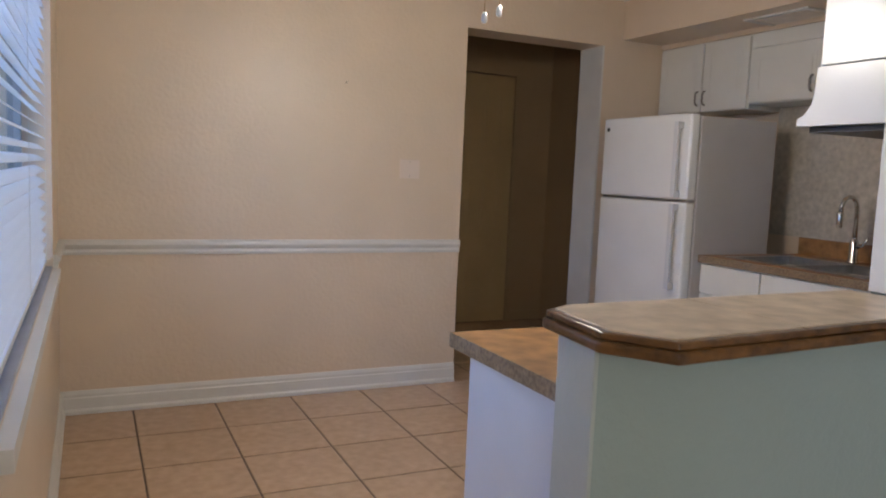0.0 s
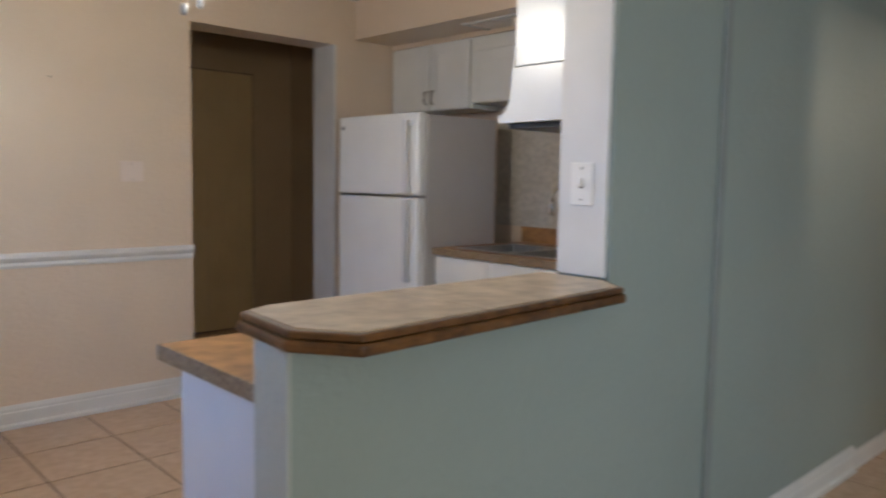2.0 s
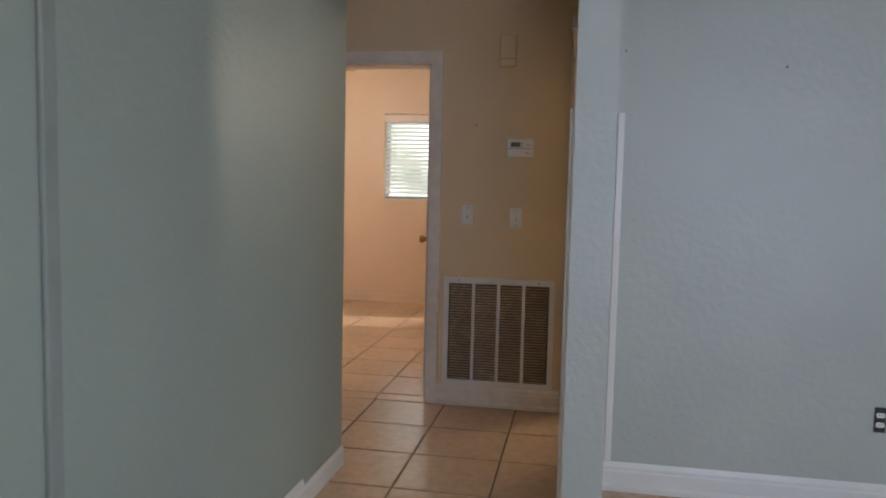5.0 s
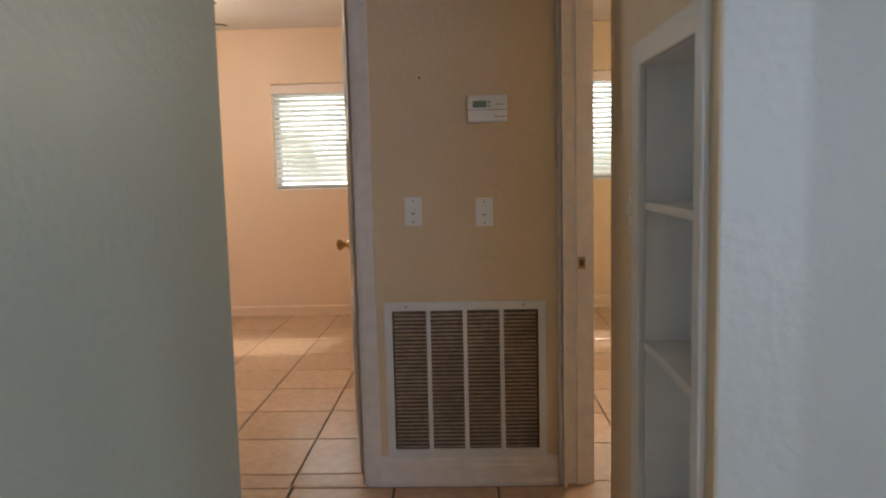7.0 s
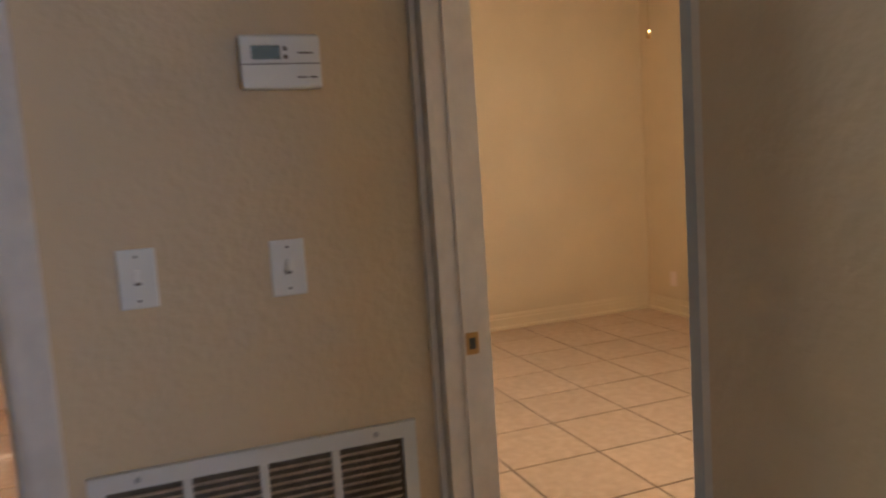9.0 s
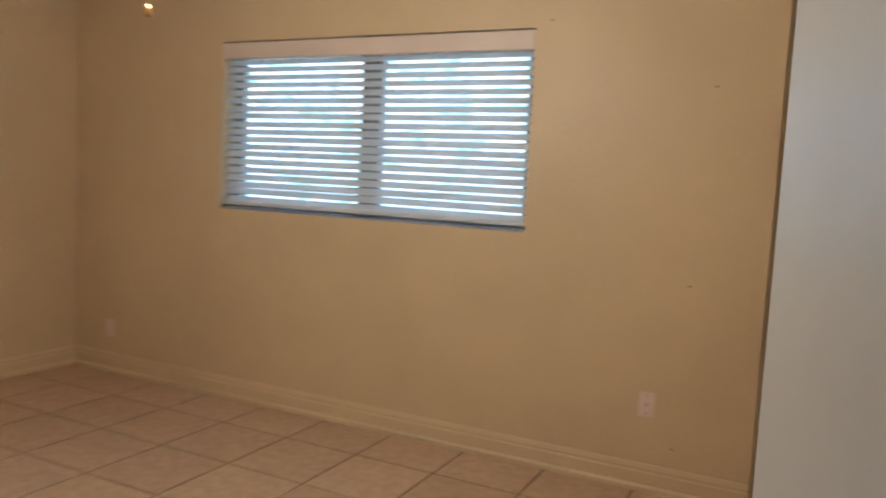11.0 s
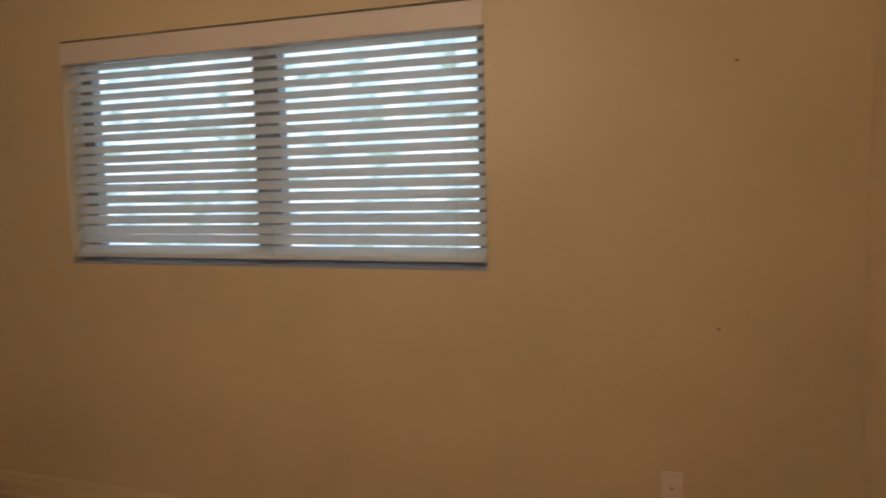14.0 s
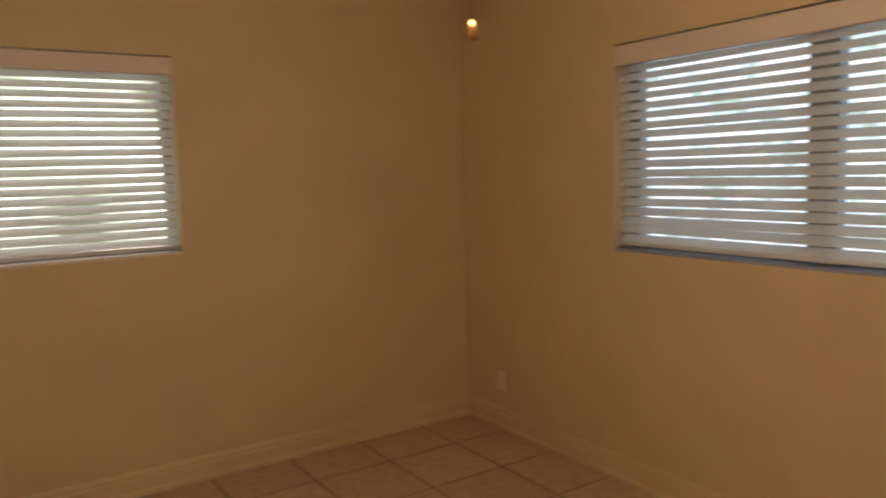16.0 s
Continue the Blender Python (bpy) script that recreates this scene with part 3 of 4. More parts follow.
# ---- return grille ----
GY0, GY1, GZ0, GZ1 = -0.655, 0.003, 0.122, 0.777
g = thing("return_grille", "dusty cream metal return air grille with four louvred bays", "air grille")
part("backing", box(-0.004, -0.002, GY0 + 0.02, GY1 - 0.02, GZ0 + 0.02, GZ1 - 0.02), GREYM, g, "dark dusty filter behind the louvres")
part("frame", boxes((-0.014, -0.001, GY0, GY1, GZ0, GZ0 + 0.035), (-0.014, -0.001, GY0, GY1, GZ1 - 0.035, GZ1), (-0.014, -0.001, GY0, GY0 + 0.03, GZ0 + 0.035, GZ1 - 0.035), (-0.014, -0.001, GY1 - 0.03, GY1, GZ0 + 0.035, GZ1 - 0.035)), TRIM, g)
bay = (GY1 - GY0 - 0.06) / 4
for i in range(1, 4):
    y = GY0 + 0.03 + bay * i
    part("divider", box(-0.014, -0.004, y - 0.009, y + 0.009, GZ0 + 0.035, GZ1 - 0.035, bevel=0.002), TRIM, g)
LOUV = mat("louvre_tan", (0.62, 0.48, 0.36), 0.55, scale=40, vary=0.25)
lm = bmesh.new()
add_box(lm, -0.0075, 0.0075, -(bay - 0.02) / 2, (bay - 0.02) / 2, -0.0008, 0.0008)
lm.transform(pose(0, 0, 0, 0, 40, 0))
lme = mesh_of("louvre", lm, LOUV)
for i in range(4):
    for k in range(35):
        o = new("louvre", lme)
        o.parent = g
        o.location = (-0.0085, GY0 + 0.03 + bay * (i + 0.5), GZ0 + 0.045 + 0.0164 * k)
for y in (GY0 + 0.09, GY1 - 0.09):
    part("screw", cyl(0.006, 0.003, pose(-0.0155, y, GZ1 - 0.017, 0, 90, 0), n=12), STEEL, g)


# ---- plates, thermostat and small wall things ----
def wall_plate(name, m, label, kind, material, w=0.07, h=0.115):
    """local: x along the wall, y out of the wall."""
    t = thing(name, label, "switch plate" if kind != "outlet" else "outlet", "wall plates", m)
    part("plate", box(-w / 2, w / 2, 0, 0.006, -h / 2, h / 2, bevel=0.0025), material, t)
    if kind == "switch":
        part("toggle", prism([(-0.005, -0.012), (0.005, -0.012), (0.005, 0.012), (-0.005, 0.012)], 0, 0.012, 0.001, pose(0, 0.005, 0.004, -75, 0, 0)), material, t)
        part("toggle_slot", box(-0.0055, 0.0055, 0.006, 0.0068, -0.0125, 0.0125), GREYM, t)
    elif kind == "outlet":
        for z in (-0.02, 0.02):
            rc = part("receptacle", prism([(-0.014, -0.010), (0.014, -0.010), (0.017, 0), (0.014, 0.010), (-0.014, 0.010), (-0.017, 0)], 0, 0.003, 0, pose(0, 0.009, z, 90, 0, 0)), material, t)
            for x in (-0.006, 0.006):
                part("slot", box(x - 0.001, x + 0.001, 0.009, 0.0096, z - 0.004, z + 0.004), DARK, rc)
    elif kind == "jack":
        part("jack", cyl(0.006, 0.006, pose(0, 0.008, 0, 90, 0, 0), n=12), STEEL, t)
    for z in (-h * 0.37, h * 0.37):
        part("screw", cyl(0.003, 0.0015, pose(0, 0.0065, z, 90, 0, 0), n=8), GREYM, t)
    return t


W_ = 90  # plates on a wall that faces west
wall_plate("light_switch", pose(0, -0.127, 1.148, 0, 0, W_), "white toggle switch plate above the return grille", "switch", PLATE)
wall_plate("light_switch", pose(0, -0.413, 1.139, 0, 0, W_), "white toggle switch plate above the return grille", "switch", PLATE)
wall_plate("light_switch", pose(PX - 0.012, 0.372, 1.344, 0, 0, W_), "white switch plate on the partition end", "switch", PLATE, 0.075, 0.12)
wall_plate("blank_plate", pose(-3.78, YB, 1.364, 0, 0, 180), "cream painted-over blank wall plate", "blank", VALANCE, 0.13, 0.115)
wall_plate("light_switch", pose(-1.155, SY1, 1.205, 0, 0, 0), "white switch plate beside the niche", "switch", PLATE)
bo = wall_plate("outlet", pose(-1.10, -2.036, 0.398, 0, 0, 90), "coverless outlet with dark surround on the grey wall", "outlet", PLATE, 0.046, 0.105)
bo.children[0].data.materials[0] = DARK
wall_plate("cable_plate", pose(-0.007, YS, 0.403, 0, 0, 0), "almond cable jack plate low on the bedroom wall", "jack", PINK)
wall_plate("outlet", pose(3.502, YS, 0.288, 0, 0, 0), "almond duplex outlet near the bedroom corner", "outlet", PINK)
th = thing("thermostat", "white digital thermostat on the hall wall", "thermostat")
part("body", box(-0.03, -0.001, -0.51, -0.352, 1.495, 1.6, bevel=0.006), PLATE, th)
part("screen", box(-0.032, -0.0302, -0.43, -0.375, 1.552, 1.578), LCD, th, "grey-green display")
for y, z in ((-0.438, 1.572), (-0.438, 1.556)):
    part("button", box(-0.0325, -0.0302, y - 0.006, y + 0.002, z - 0.004, z + 0.004), GREYM, th)
part("cover_line", box(-0.0305, -0.0300, -0.508, -0.354, 1.542, 1.544), GREYM, th)
part("legend", boxes((-0.0305, -0.0301, -0.495, -0.465, 1.562, 1.565), (-0.0305, -0.0301, -0.48, -0.46, 1.515, 1.518), (-0.0305, -0.0301, -0.50, -0.485, 1.515, 1.518)), GREYM, th)
sd = thing("door_chime", "cream plastic chime box high on the hall wall", "chime box")
part("body", box(-0.05, -0.001, -0.392, -0.297, 2.01, 2.19, bevel=0.008), HALLP, sd)
part("seam", box(-0.0508, -0.05, -0.387, -0.302, 2.05, 2.053), GREYM, sd)


# ---- kitchen ----
FX0, FX1, FY0, FY1, FH = -2.54, -1.88, 2.385, 3.175, 1.738
fr = thing("refrigerator", "white top-freezer refrigerator with grey sides", "refrigerator")
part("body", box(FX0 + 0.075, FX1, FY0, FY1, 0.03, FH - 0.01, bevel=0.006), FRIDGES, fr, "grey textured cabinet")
for nm, z0, z1 in (("freezer_door", 1.253, FH), ("fridge_door", 0.10, 1.238)):
    d = part(nm, box(FX0, FX0 + 0.068, FY0, FY1, z0, z1, bevel=0.014, seg=3), FRIDGE, fr)
    hz0, hz1 = (1.268, 1.69) if nm == "freezer_door" else (0.74, 1.228)
    part("handle", boxes((FX0 - 0.045, FX0 - 0.028, FY0 + 0.055, FY0 + 0.085, hz0, hz1), (FX0 - 0.028, FX0 + 0.002, FY0 + 0.058, FY0 + 0.082, hz0, hz0 + 0.035), (FX0 - 0.028, FX0 + 0.002, FY0 + 0.058, FY0 + 0.082, hz1 - 0.035, hz1)), WHITE, d, "white bar handle")
part("door_gasket", box(FX0 + 0.02, FX0 + 0.07, FY0 + 0.006, FY1 - 0.006, 1.2385, 1.2525), STEEL, fr, "grey strip between the doors")
part("base_grille", box(FX0 + 0.04, FX0 + 0.07, FY0 + 0.02, FY1 - 0.02, 0.012, 0.095), DARK, fr)
part("badge", cyl(0.014, 0.003, pose(FX0 - 0.001, FY1 - 0.05, FH - 0.07, 0, 90, 0), n=16), DARK, fr, "small round dark badge")
for y in (FY0 + 0.06, FY1 - 0.06):
    part("foot", cyl(0.02, 0.03, pose(FX0 + 0.12, y, 0.015), n=10), DARK, fr)


def cab_door(parent, x, y0, y1, z0, z1, m, handle=None):
    """a raised-panel cabinet door that faces west."""
    d = part("cabinet_door", box(x - 0.018, x, y0, y1, z0, z1, bevel=0.003), m, parent)
    r = 0.055
    part("raised_panel", boxes((x - 0.0215, x - 0.0182, y0 + r, y1 - r, z0 + r, z0 + r + 0.012), (x - 0.0215, x - 0.0182, y0 + r, y1 - r, z1 - r - 0.012, z1 - r),
                               (x - 0.0215, x - 0.0182, y0 + r, y0 + r + 0.012, z0 + r + 0.012, z1 - r - 0.012), (x - 0.0215, x - 0.0182, y1 - r - 0.012, y1 - r, z0 + r + 0.012, z1 - r - 0.012),
                               (x - 0.0205, x - 0.0182, y0 + r + 0.03, y1 - r - 0.03, z0 + r + 0.03, z1 - r - 0.03)), m, d)
    if handle is not None:
        zc = z0 + 0.085
        part("handle", tube([(x - 0.018, handle, zc - 0.045), (x - 0.035, handle, zc - 0.04), (x - 0.045, handle, zc - 0.015), (x - 0.04, handle, zc), (x - 0.045, handle, zc + 0.015), (x - 0.035, handle, zc + 0.04), (x - 0.018, handle, zc + 0.045)], 0.006, 8), PEWTER, d, "pewter curled pull")


CX = -1.87
uc = thing("wall_cabinet", "white raised-panel double wall cabinet over the refrigerator", "cabinet", "wall cabinets")
part("body", box(CX, NX1 - 0.002, 2.625, 3.44, 1.82, 2.275, bevel=0.002), CABW, uc)
cab_door(uc, CX, 3.025, 3.43, 1.825, 2.265, CABW, 3.05)
cab_door(uc, CX, 2.635, 3.015, 1.825, 2.265, CABW, 2.985)
uc2 = thing("wall_cabinet", "white raised-panel wall cabinet over the sink", "cabinet", "wall cabinets")
part("body", box(CX, NX1 - 0.002, 1.95, 2.62, 1.848, 2.275, bevel=0.002), CABW, uc2)
cab_door(uc2, CX, 2.09, 2.612, 1.853, 2.175, CABW, 2.165)
part("fascia", box(CX - 0.012, CX, 1.965, 2.612, 2.185, 2.27, bevel=0.002), CABW, uc2)
struct("trim_soffit", box(CX - 0.01, NX1, 1.95, 3.448, 2.276, 2.309), CREAM, "cream filler strip above the wall cabinets", "trim")
# soffit vent
v = thing("ceiling_vent", "white metal register in the soffit underside", "air vent")
VX, VY, VZ = -2.11, 2.05, 2.2995
part("frame", boxes((VX, VX + 0.33, VY, VY + 0.03, VZ, VZ + 0.01), (VX, VX + 0.33, VY + 0.41, VY + 0.44, VZ, VZ + 0.01), (VX, VX + 0.03, VY + 0.03, VY + 0.41, VZ, VZ + 0.01), (VX + 0.30, VX + 0.33, VY + 0.03, VY + 0.41, VZ, VZ + 0.01)), TRIM, v)
part("duct", box(VX + 0.03, VX + 0.30, VY + 0.03, VY + 0.41, VZ + 0.007, VZ + 0.01), DARK, v)
for k in range(11):
    part("slat", boxes((VX + 0.036 + 0.024 * k, VX + 0.040 + 0.024 * k, VY + 0.03, VY + 0.41, VZ + 0.001, VZ + 0.0065)), OLDTRIM, v)
# sink run
SX = -2.42
ct = thing("base_cabinet", "white base cabinet with drawer fronts under the sink", "cabinet")
part("body", box(SX + 0.03, NX1 - 0.002, 0.95, 2.378, 0.09, 0.905, bevel=0.002), CABW, ct)
part("toe_kick", box(SX + 0.08, NX1 - 0.01, 0.95, 2.378, 0.0, 0.089), DARK, ct)
for y0, y1 in ((1.95, 2.37), (1.45, 1.94), (0.96, 1.44)):
    part("drawer_front", box(SX + 0.01, SX + 0.0295, y0, y1, 0.737, 0.897, bevel=0.003), CABW, ct)
    cab_door(ct, SX + 0.0295, y0, y1, 0.11, 0.727, CABW)
wt = thing("worktop", "brown speckled laminate kitchen worktop with upstand", "worktop")
SKX0, SKX1, SKY0, SKY1 = -2.33, -1.82, 1.42, 2.24
part("top", boxes((SX, SKX0, 0.94, 2.382, 0.907, 0.945), (SKX1, NX1 - 0.002, 0.94, 2.382, 0.907, 0.945), (SKX0, SKX1, 0.94, SKY0, 0.907, 0.945), (SKX0, SKX1, SKY1, 2.382, 0.907, 0.945)), LAM, wt)
part("upstand", box(NX1 - 0.022, NX1 - 0.0025, 0.94, 2.382, 0.946, 1.047, bevel=0.003), LAM, wt)
part("front_edge", box(SX - 0.004, SX - 0.0002, 0.94, 2.382, 0.905, 0.946), LAMEDGE, wt)
sk = thing("kitchen_sink", "stainless steel double-bowl sink set in the worktop", "sink")
part("rim", boxes((SKX0 - 0.015, SKX0 + 0.02, SKY0 - 0.015, SKY1 + 0.015, 0.946, 0.952), (SKX1 - 0.06, SKX1 + 0.015, SKY0 - 0.015, SKY1 + 0.015, 0.946, 0.952), (SKX0 + 0.02, SKX1 - 0.06, SKY0 - 0.015, SKY0 + 0.02, 0.946, 0.952),
                  (SKX0 + 0.02, SKX1 - 0.06, SKY1 - 0.02, SKY1 + 0.015, 0.946, 0.952), (SKX0 + 0.02, SKX1 - 0.06, 1.815, 1.845, 0.946, 0.952)), STEEL, sk)
for y0, y1 in ((SKY0 + 0.02, 1.815), (1.845, SKY1 - 0.02)):
    bm = box(SKX0 + 0.02, SKX1 - 0.06, y0, y1, 0.777, 0.946)
    bmesh.ops.delete(bm, geom=[f for f in bm.faces if f.normal.z > 0.9 or f.calc_center_median().z > 0.9], context='FACES_ONLY')
    part("bowl", bm, STEEL, sk)
    part("drain", cyl(0.04, 0.006, pose((SKX0 + SKX1) / 2, (y0 + y1) / 2, 0.782), n=16), CHROME, sk)
fc = thing("faucet", "brushed gooseneck pull-down kitchen faucet", "faucet")
fx, fy = -1.80, 1.88
part("base", lathe([(0.032, 0.952), (0.032, 0.959), (0.024, 0.972), (0.022, 1.067), (0.015, 1.087)], pose(fx, fy, 0)), CHROME, fc)
part("spout", tube([(fx, fy, 1.077), (fx, fy, 1.237)] + [(fx - 0.065 + 0.065 * math.cos(a), fy, 1.237 + 0.075 * math.sin(a)) for a in [math.pi * i / 8 for i in range(1, 8)]] + [(fx - 0.13, fy, 1.227)], 0.012), CHROME, fc)
part("spray_head", lathe([(0.013, 0), (0.017, 0.02), (0.019, 0.07), (0.014, 0.085)], pose(fx - 0.132, fy, 1.147)), CHROME, fc)
part("lever", tube([(fx, fy - 0.02, 1.037), (fx - 0.005, fy - 0.055, 1.052), (fx - 0.01, fy - 0.085, 1.097)], 0.007), CHROME, fc)
struct("backsplash", boxes((NX1 - 0.010, NX1 - 0.001, 0.94, 2.62, 1.048, 1.847)), SPLASH, "speckled beige stone-look backsplash panel", "wall")
wall_plate("outlet", pose(NX1 - 0.010, 1.80, 1.18, 0, 0, 90), "white duplex outlet on the backsplash", "outlet", PLATE)

# range hood cabinet on the partition's kitchen side
hd = thing("range_hood", "white hood cabinet with flared lower canopy", "range hood")
part("cabinet", box(-3.352, -2.59, YP1 + 0.002, 0.93, 1.760, H - 0.002, bevel=0.003), WHITE, hd)
hx = Matrix(((0, 0, 1, 0), (1, 0, 0, 0), (0, 1, 0, 0), (0, 0, 0, 1)))
part("canopy", prism([(YP1 + 0.002, 1.56), (1.0, 1.56), (1.0, 1.585), (0.97, 1.60), (0.95, 1.63), (0.938, 1.67), (0.934, 1.755), (YP1 + 0.002, 1.755)], -3.36, -2.58, 0.002, hx), WHITE, hd)
part("filter_panel", box(-3.33, -2.60, YP1 + 0.02, 0.97, 1.540, 1.559), DARK, hd)

# peninsula counter and breakfast bar
pc = thing("base_cabinet", "white base cabinet of the peninsula counter", "cabinet")
part("body", box(-4.55, -3.4, 0.408, 1.04, 0.0, 0.848, bevel=0.003), WHITE, pc)
part("end_panel", box(-4.565, -4.5505, 0.408, 1.035, 0.0, 0.846, bevel=0.002), WHITE, pc)
pt = thing("worktop", "brown speckled laminate peninsula worktop with worn edge", "worktop")
part("top", box(-4.605, -3.4, 0.408, 1.08, 0.850, 0.888), LAM, pt)
part("edge_band", boxes((-4.610, -4.6055, 0.408, 1.085, 0.846, 0.8885), (-4.6055, -3.4, 1.0805, 1.085, 0.846, 0.8885)), LAMEDGE, pt)
BAR = [(-4.738, 0.215), (-4.655, 0.095), (-3.765, 0.155), (-3.685, 0.262), (-3.68, 0.28), (-3.68, 0.515), (-4.63, 0.485), (-4.714, 0.44)]


def inset(poly, d):
    c = Vector((sum(p[0] for p in poly) / len(poly), sum(p[1] for p in poly) / len(poly)))
    out = []
    n = len(poly)
    for i in range(n):
        p, a, b = Vector(poly[i]), Vector(poly[i - 1]), Vector(poly[(i + 1) % n])
        d1, d2 = (p - a).normalized(), (b - p).normalized()
        n1, n2 = Vector((-d1.y, d1.x)), Vector((-d2.y, d2.x))
        k = (n1 + n2).normalized()
        out.append(tuple(p + k * d / max(0.4, k.dot(n1))))
    return out


bar = thing("breakfast_bar_top", "beige tiled bar top with dark oak edging", "bar top")
part("oak_edge", prism(BAR, 1.040, 1.064, 0.008, seg=3), OAK, bar, "dark stained oak edging")
part("oak_lip", prism(inset(BAR, 0.007), 1.0645, 1.080, 0.004), OAK, bar)
IN = inset(BAR, 0.024)


def clip(poly, xa, xb):
    for side, x in ((1, xa), (-1, xb)):
        out = []
        for i in range(len(poly)):
            p, q = poly[i - 1], poly[i]
            a, b = side * (p[0] - x) >= 0, side * (q[0] - x) >= 0
            if a != b:
                u = (x - p[0]) / (q[0] - p[0])
                out.append((x, p[1] + u * (q[1] - p[1])))
            if b:
                out.append(q)
        poly = out
    return poly


for xa, xb in ((-4.8, -4.302), (-4.298, -3.6)):
    part("tile", prism(clip(IN, xa, xb), 1.074, 1.083, 0.0015), BARTILE, bar)
part("grout_line", box(-4.3015, -4.2985, 0.13, 0.475, 1.075, 1.0805), GROUT, bar)

# ceiling fans with lit glass bowls
GLOW = bpy.data.materials.new("lit_opal_glass")
GLOW.use_nodes = True
GLOW.node_tree.nodes["Principled BSDF"].inputs["Emission Color"].default_value = (1.0, 0.8, 0.55, 1)
GLOW.node_tree.nodes["Principled BSDF"].inputs["Emission Strength"].default_value = 4.0


def fan(xy, label, chains, blades=5, turn=0.0):
    t = thing("ceiling_fan", label, "ceiling fan", "ceiling fans", pose(*xy, 0))
    part("canopy", lathe([(0.065, H), (0.065, H - 0.03), (0.03, H - 0.05), (0.014, H - 0.055)]), TRIM, t)
    part("downrod", cyl(0.012, 0.10, pose(0, 0, H - 0.10), n=12), TRIM, t)
    part("motor", lathe([(0.03, 2.43), (0.11, 2.41), (0.13, 2.36), (0.11, 2.3), (0.06, 2.28)]), TRIM, t)
    part("light_fitting", lathe([(0.05, 2.28), (0.06, 2.25), (0.085, 2.23), (0.085, 2.215)]), TRIM, t)
    part("glass_bowl", lathe([(0.08, 2.214), (0.10, 2.18), (0.085, 2.13), (0.04, 2.105)]), GLOW, t, "lit opal glass bowl")
    for i in range(blades):
        b = part("blade", prism([(0.16, -0.05), (0.58, -0.065), (0.63, -0.03), (0.63, 0.03), (0.58, 0.065), (0.16, 0.05)], -0.003, 0.003), GREYM, t, "dark wooden blade")
        b.matrix_local = pose(0, 0, 2.35, 0, 0, turn + 360 * i / blades) @ pose(0, 0, 0, 9, 0, 0)
        part("blade_iron", box(0.10, 0.22, -0.015, 0.015, 0.0035, 0.009), PEWTER, b)
    for x, y, z, m in chains:
        c = part("pull_chain", tube([(x * 0.8, y * 0.8, 2.23), (x, y, 2.1), (x, y, z)], 0.0011, 6), BRASS, t)
        part("pull_knob", lathe([(0.004, z + 0.002), (0.009, z - 0.008), (0.010, z - 0.026), (0.006, z - 0.034)], pose(x, y, 0)), m, c)
    return t


fan(FAN_DINING, "white ceiling fan with lit bowl and two pull chains", [(-0.14, -0.06, 1.883, WHITE), (-0.085, -0.06, 1.911, WHITE)], 4, 20)
fan(FAN_SOUTH, "ceiling fan with dark blades, lit bowl and brass pull", [(0.075, -0.062, 1.815, BRASS)], 5, 12)
fan(FAN_NORTH, "ceiling fan with dark blades and lit bowl", [(0.09, -0.06, 1.95, BRASS)], 5, 30)

# nail holes and scuffs
tagged(part("nail_hole", cyl(0.005, 0.003, pose(-1.1012, -0.952, 1.905, 0, 90, 0), n=8), GREYM), "small dark nail hole in the painted wall", "nail hole", "nail holes")
tagged(part("nail_hole", cyl(0.005, 0.003, pose(-1.1012, -1.594, 1.835, 0, 90, 0), n=8), GREYM), "small dark nail hole in the painted wall", "nail hole", "nail holes")
tagged(part("nail_hole", cyl(0.005, 0.003, pose(0.559, -3.9988, 2.15, 90, 0, 0), n=8), GREYM), "small dark nail hole in the painted wall", "nail hole", "nail holes")
tagged(part("nail_hole", cyl(0.005, 0.003, pose(-0.199, -3.9988, 1.833, 90, 0, 0), n=8), GREYM), "small dark nail hole in the painted wall", "nail hole", "nail holes")
tagged(part("nail_hole", cyl(0.005, 0.003, pose(-0.153, -3.9988, 0.961, 90, 0, 0), n=8), GREYM), "small dark nail hole in the painted wall", "nail hole", "nail holes")
tagged(part("nail_hole", cyl(0.005, 0.003, pose(-0.133, -3.9988, 0.216, 90, 0, 0), n=8), GREYM), "small dark nail hole in the painted wall", "nail hole", "nail holes")
tagged(part("nail_hole", cyl(0.005, 0.003, pose(-0.5838, -3.33, 1.238, 0, 90, 0), n=8), GREYM), "small dark nail hole in the painted wall", "nail hole", "nail holes")
tagged(part("nail_hole", cyl(0.005, 0.003, pose(-4.198, 3.4488, 1.853, 90, 0, 0), n=8), GREYM), "small dark nail hole in the painted wall", "nail hole", "nail holes")
tagged(part("nail_hole", cyl(0.005, 0.003, pose(-0.0012, -0.166, 1.677, 0, 90, 0), n=8), GREYM), "small dark nail hole in the painted wall", "nail hole", "nail holes")

# ---- floor tiles ----
T, JOINT = 0.43, 0.009


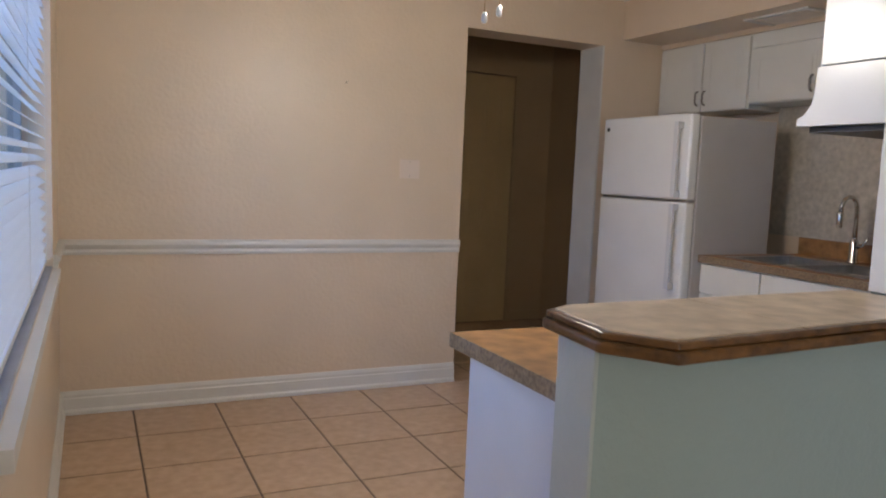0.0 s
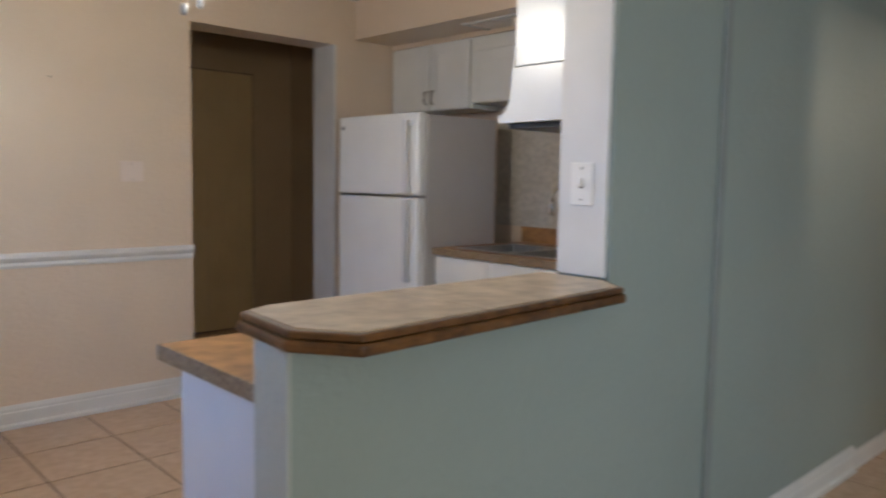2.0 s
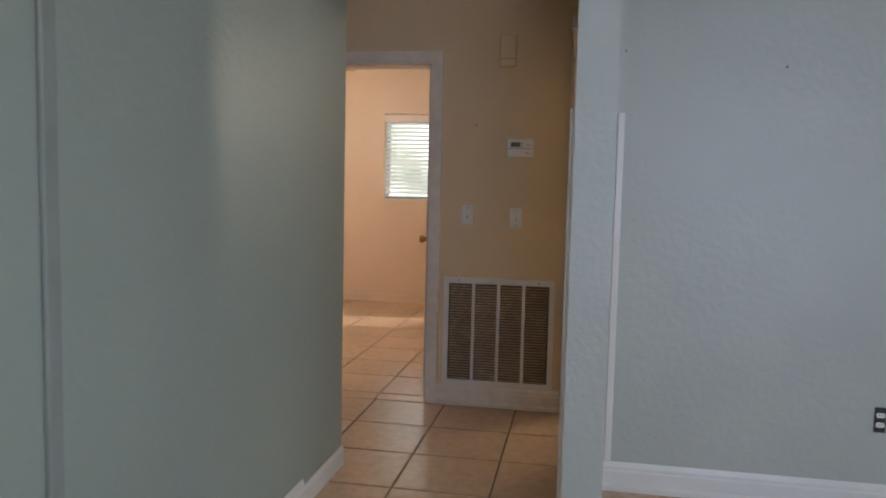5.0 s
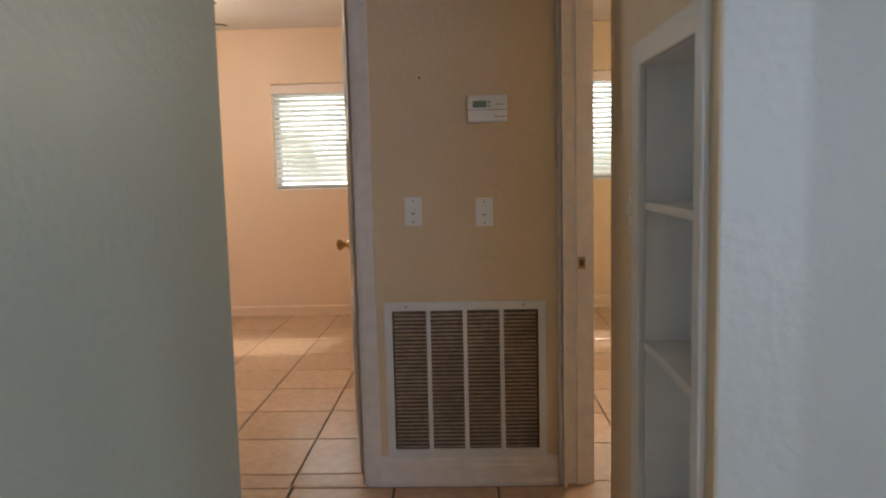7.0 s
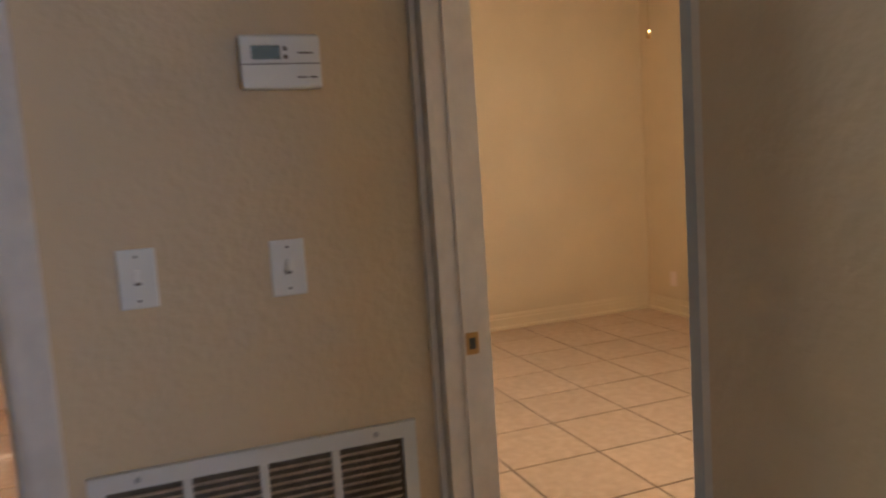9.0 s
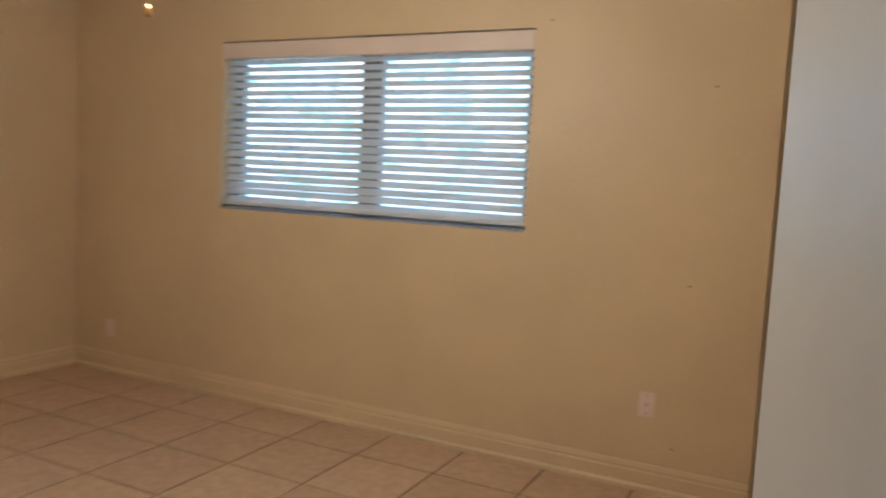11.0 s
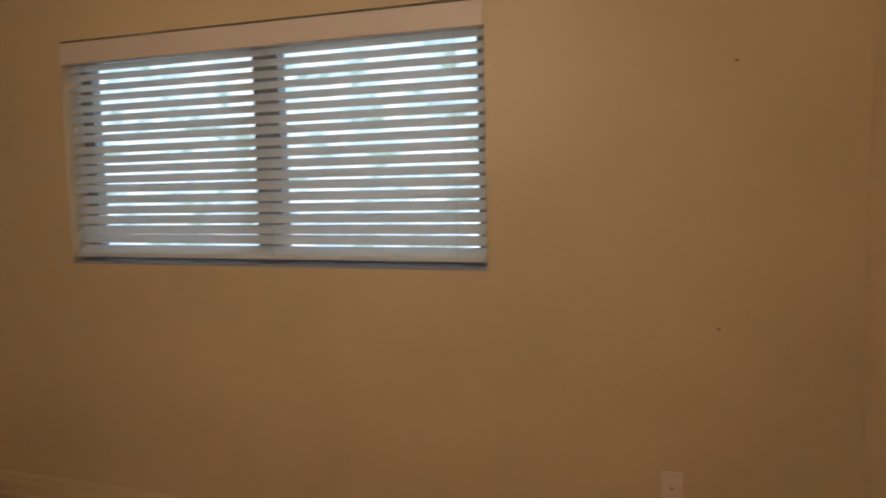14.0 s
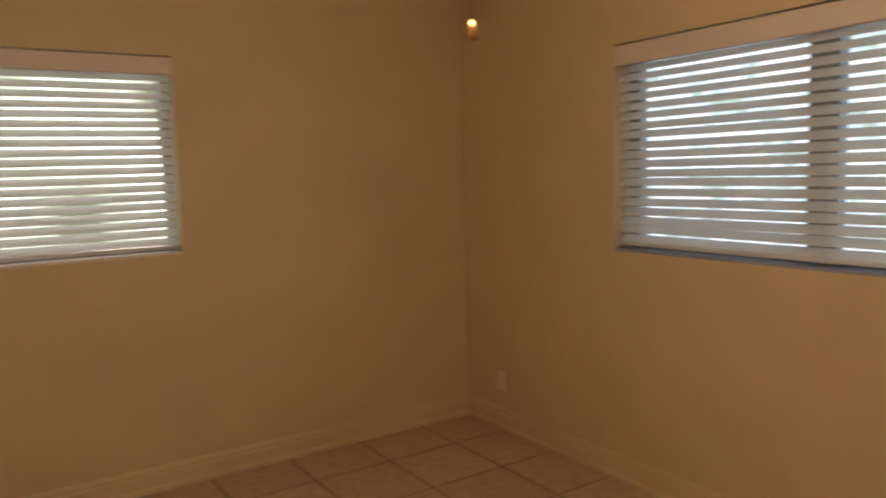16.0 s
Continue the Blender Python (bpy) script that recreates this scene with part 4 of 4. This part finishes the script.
def tile_mesh(x0, x1, y0, y1):
    bm = bmesh.new()
    c = 0.004
    a = [bm.verts.new((x, y, -0.006)) for x, y in ((x0, y0), (x1, y0), (x1, y1), (x0, y1))]
    b = [bm.verts.new((x, y, -0.0015)) for x, y in ((x0, y0), (x1, y0), (x1, y1), (x0, y1))]
    d = [bm.verts.new((x, y, 0.0)) for x, y in ((x0 + c, y0 + c), (x1 - c, y0 + c), (x1 - c, y1 - c), (x0 + c, y1 - c))]
    for i in range(4):
        j = (i + 1) % 4
        bm.faces.new((a[i], a[j], b[j], b[i]))
        bm.faces.new((b[i], b[j], d[j], d[i]))
    bm.faces.new(d)
    return mesh_of("tile", bm, TILE)


FULL = tile_mesh(-T / 2 + JOINT / 2, T / 2 - JOINT / 2, -T / 2 + JOINT / 2, T / 2 - JOINT / 2)


def lay(x0, x1, y0, y1, gx, gy):
    i = math.floor((x0 - gx) / T)
    while gx + i * T < x1 - 0.02:
        j = math.floor((y0 - gy) / T)
        while gy + j * T < y1 - 0.02:
            a, b = gx + i * T, gy + j * T
            xa, xb, ya, yb = max(a + JOINT / 2, x0), min(a + T - JOINT / 2, x1), max(b + JOINT / 2, y0), min(b + T - JOINT / 2, y1)
            if xb - xa > 0.02 and yb - ya > 0.02:
                full = xb - xa > T - JOINT - 1e-4 and yb - ya > T - JOINT - 1e-4
                ob = new("tile", FULL if full else tile_mesh(xa - a - T / 2, xb - a - T / 2, ya - b - T / 2, yb - b - T / 2))
                ob.parent = slab
                ob.matrix_local = pose(a + T / 2, b + T / 2, 0, random.uniform(-0.06, 0.06), random.uniform(-0.06, 0.06), 0)
            j += 1
        i += 1


lay(NX0, -2.05, 0.42, YB2, -4.498, 2.57)
lay(-4.4, -1.7, YB2, 5.17, -4.498, 2.57)
lay(NX0, 0.0, -2.6, 0.42, -1.745, -0.02)
lay(-1.10, 0.0, 0.42, 1.65, -1.745, -0.02)
lay(0.0, XN, -0.8, 3.0, 0.12, 0.425)
lay(-0.95, XE, YS, -0.8, 1.742, -3.63)
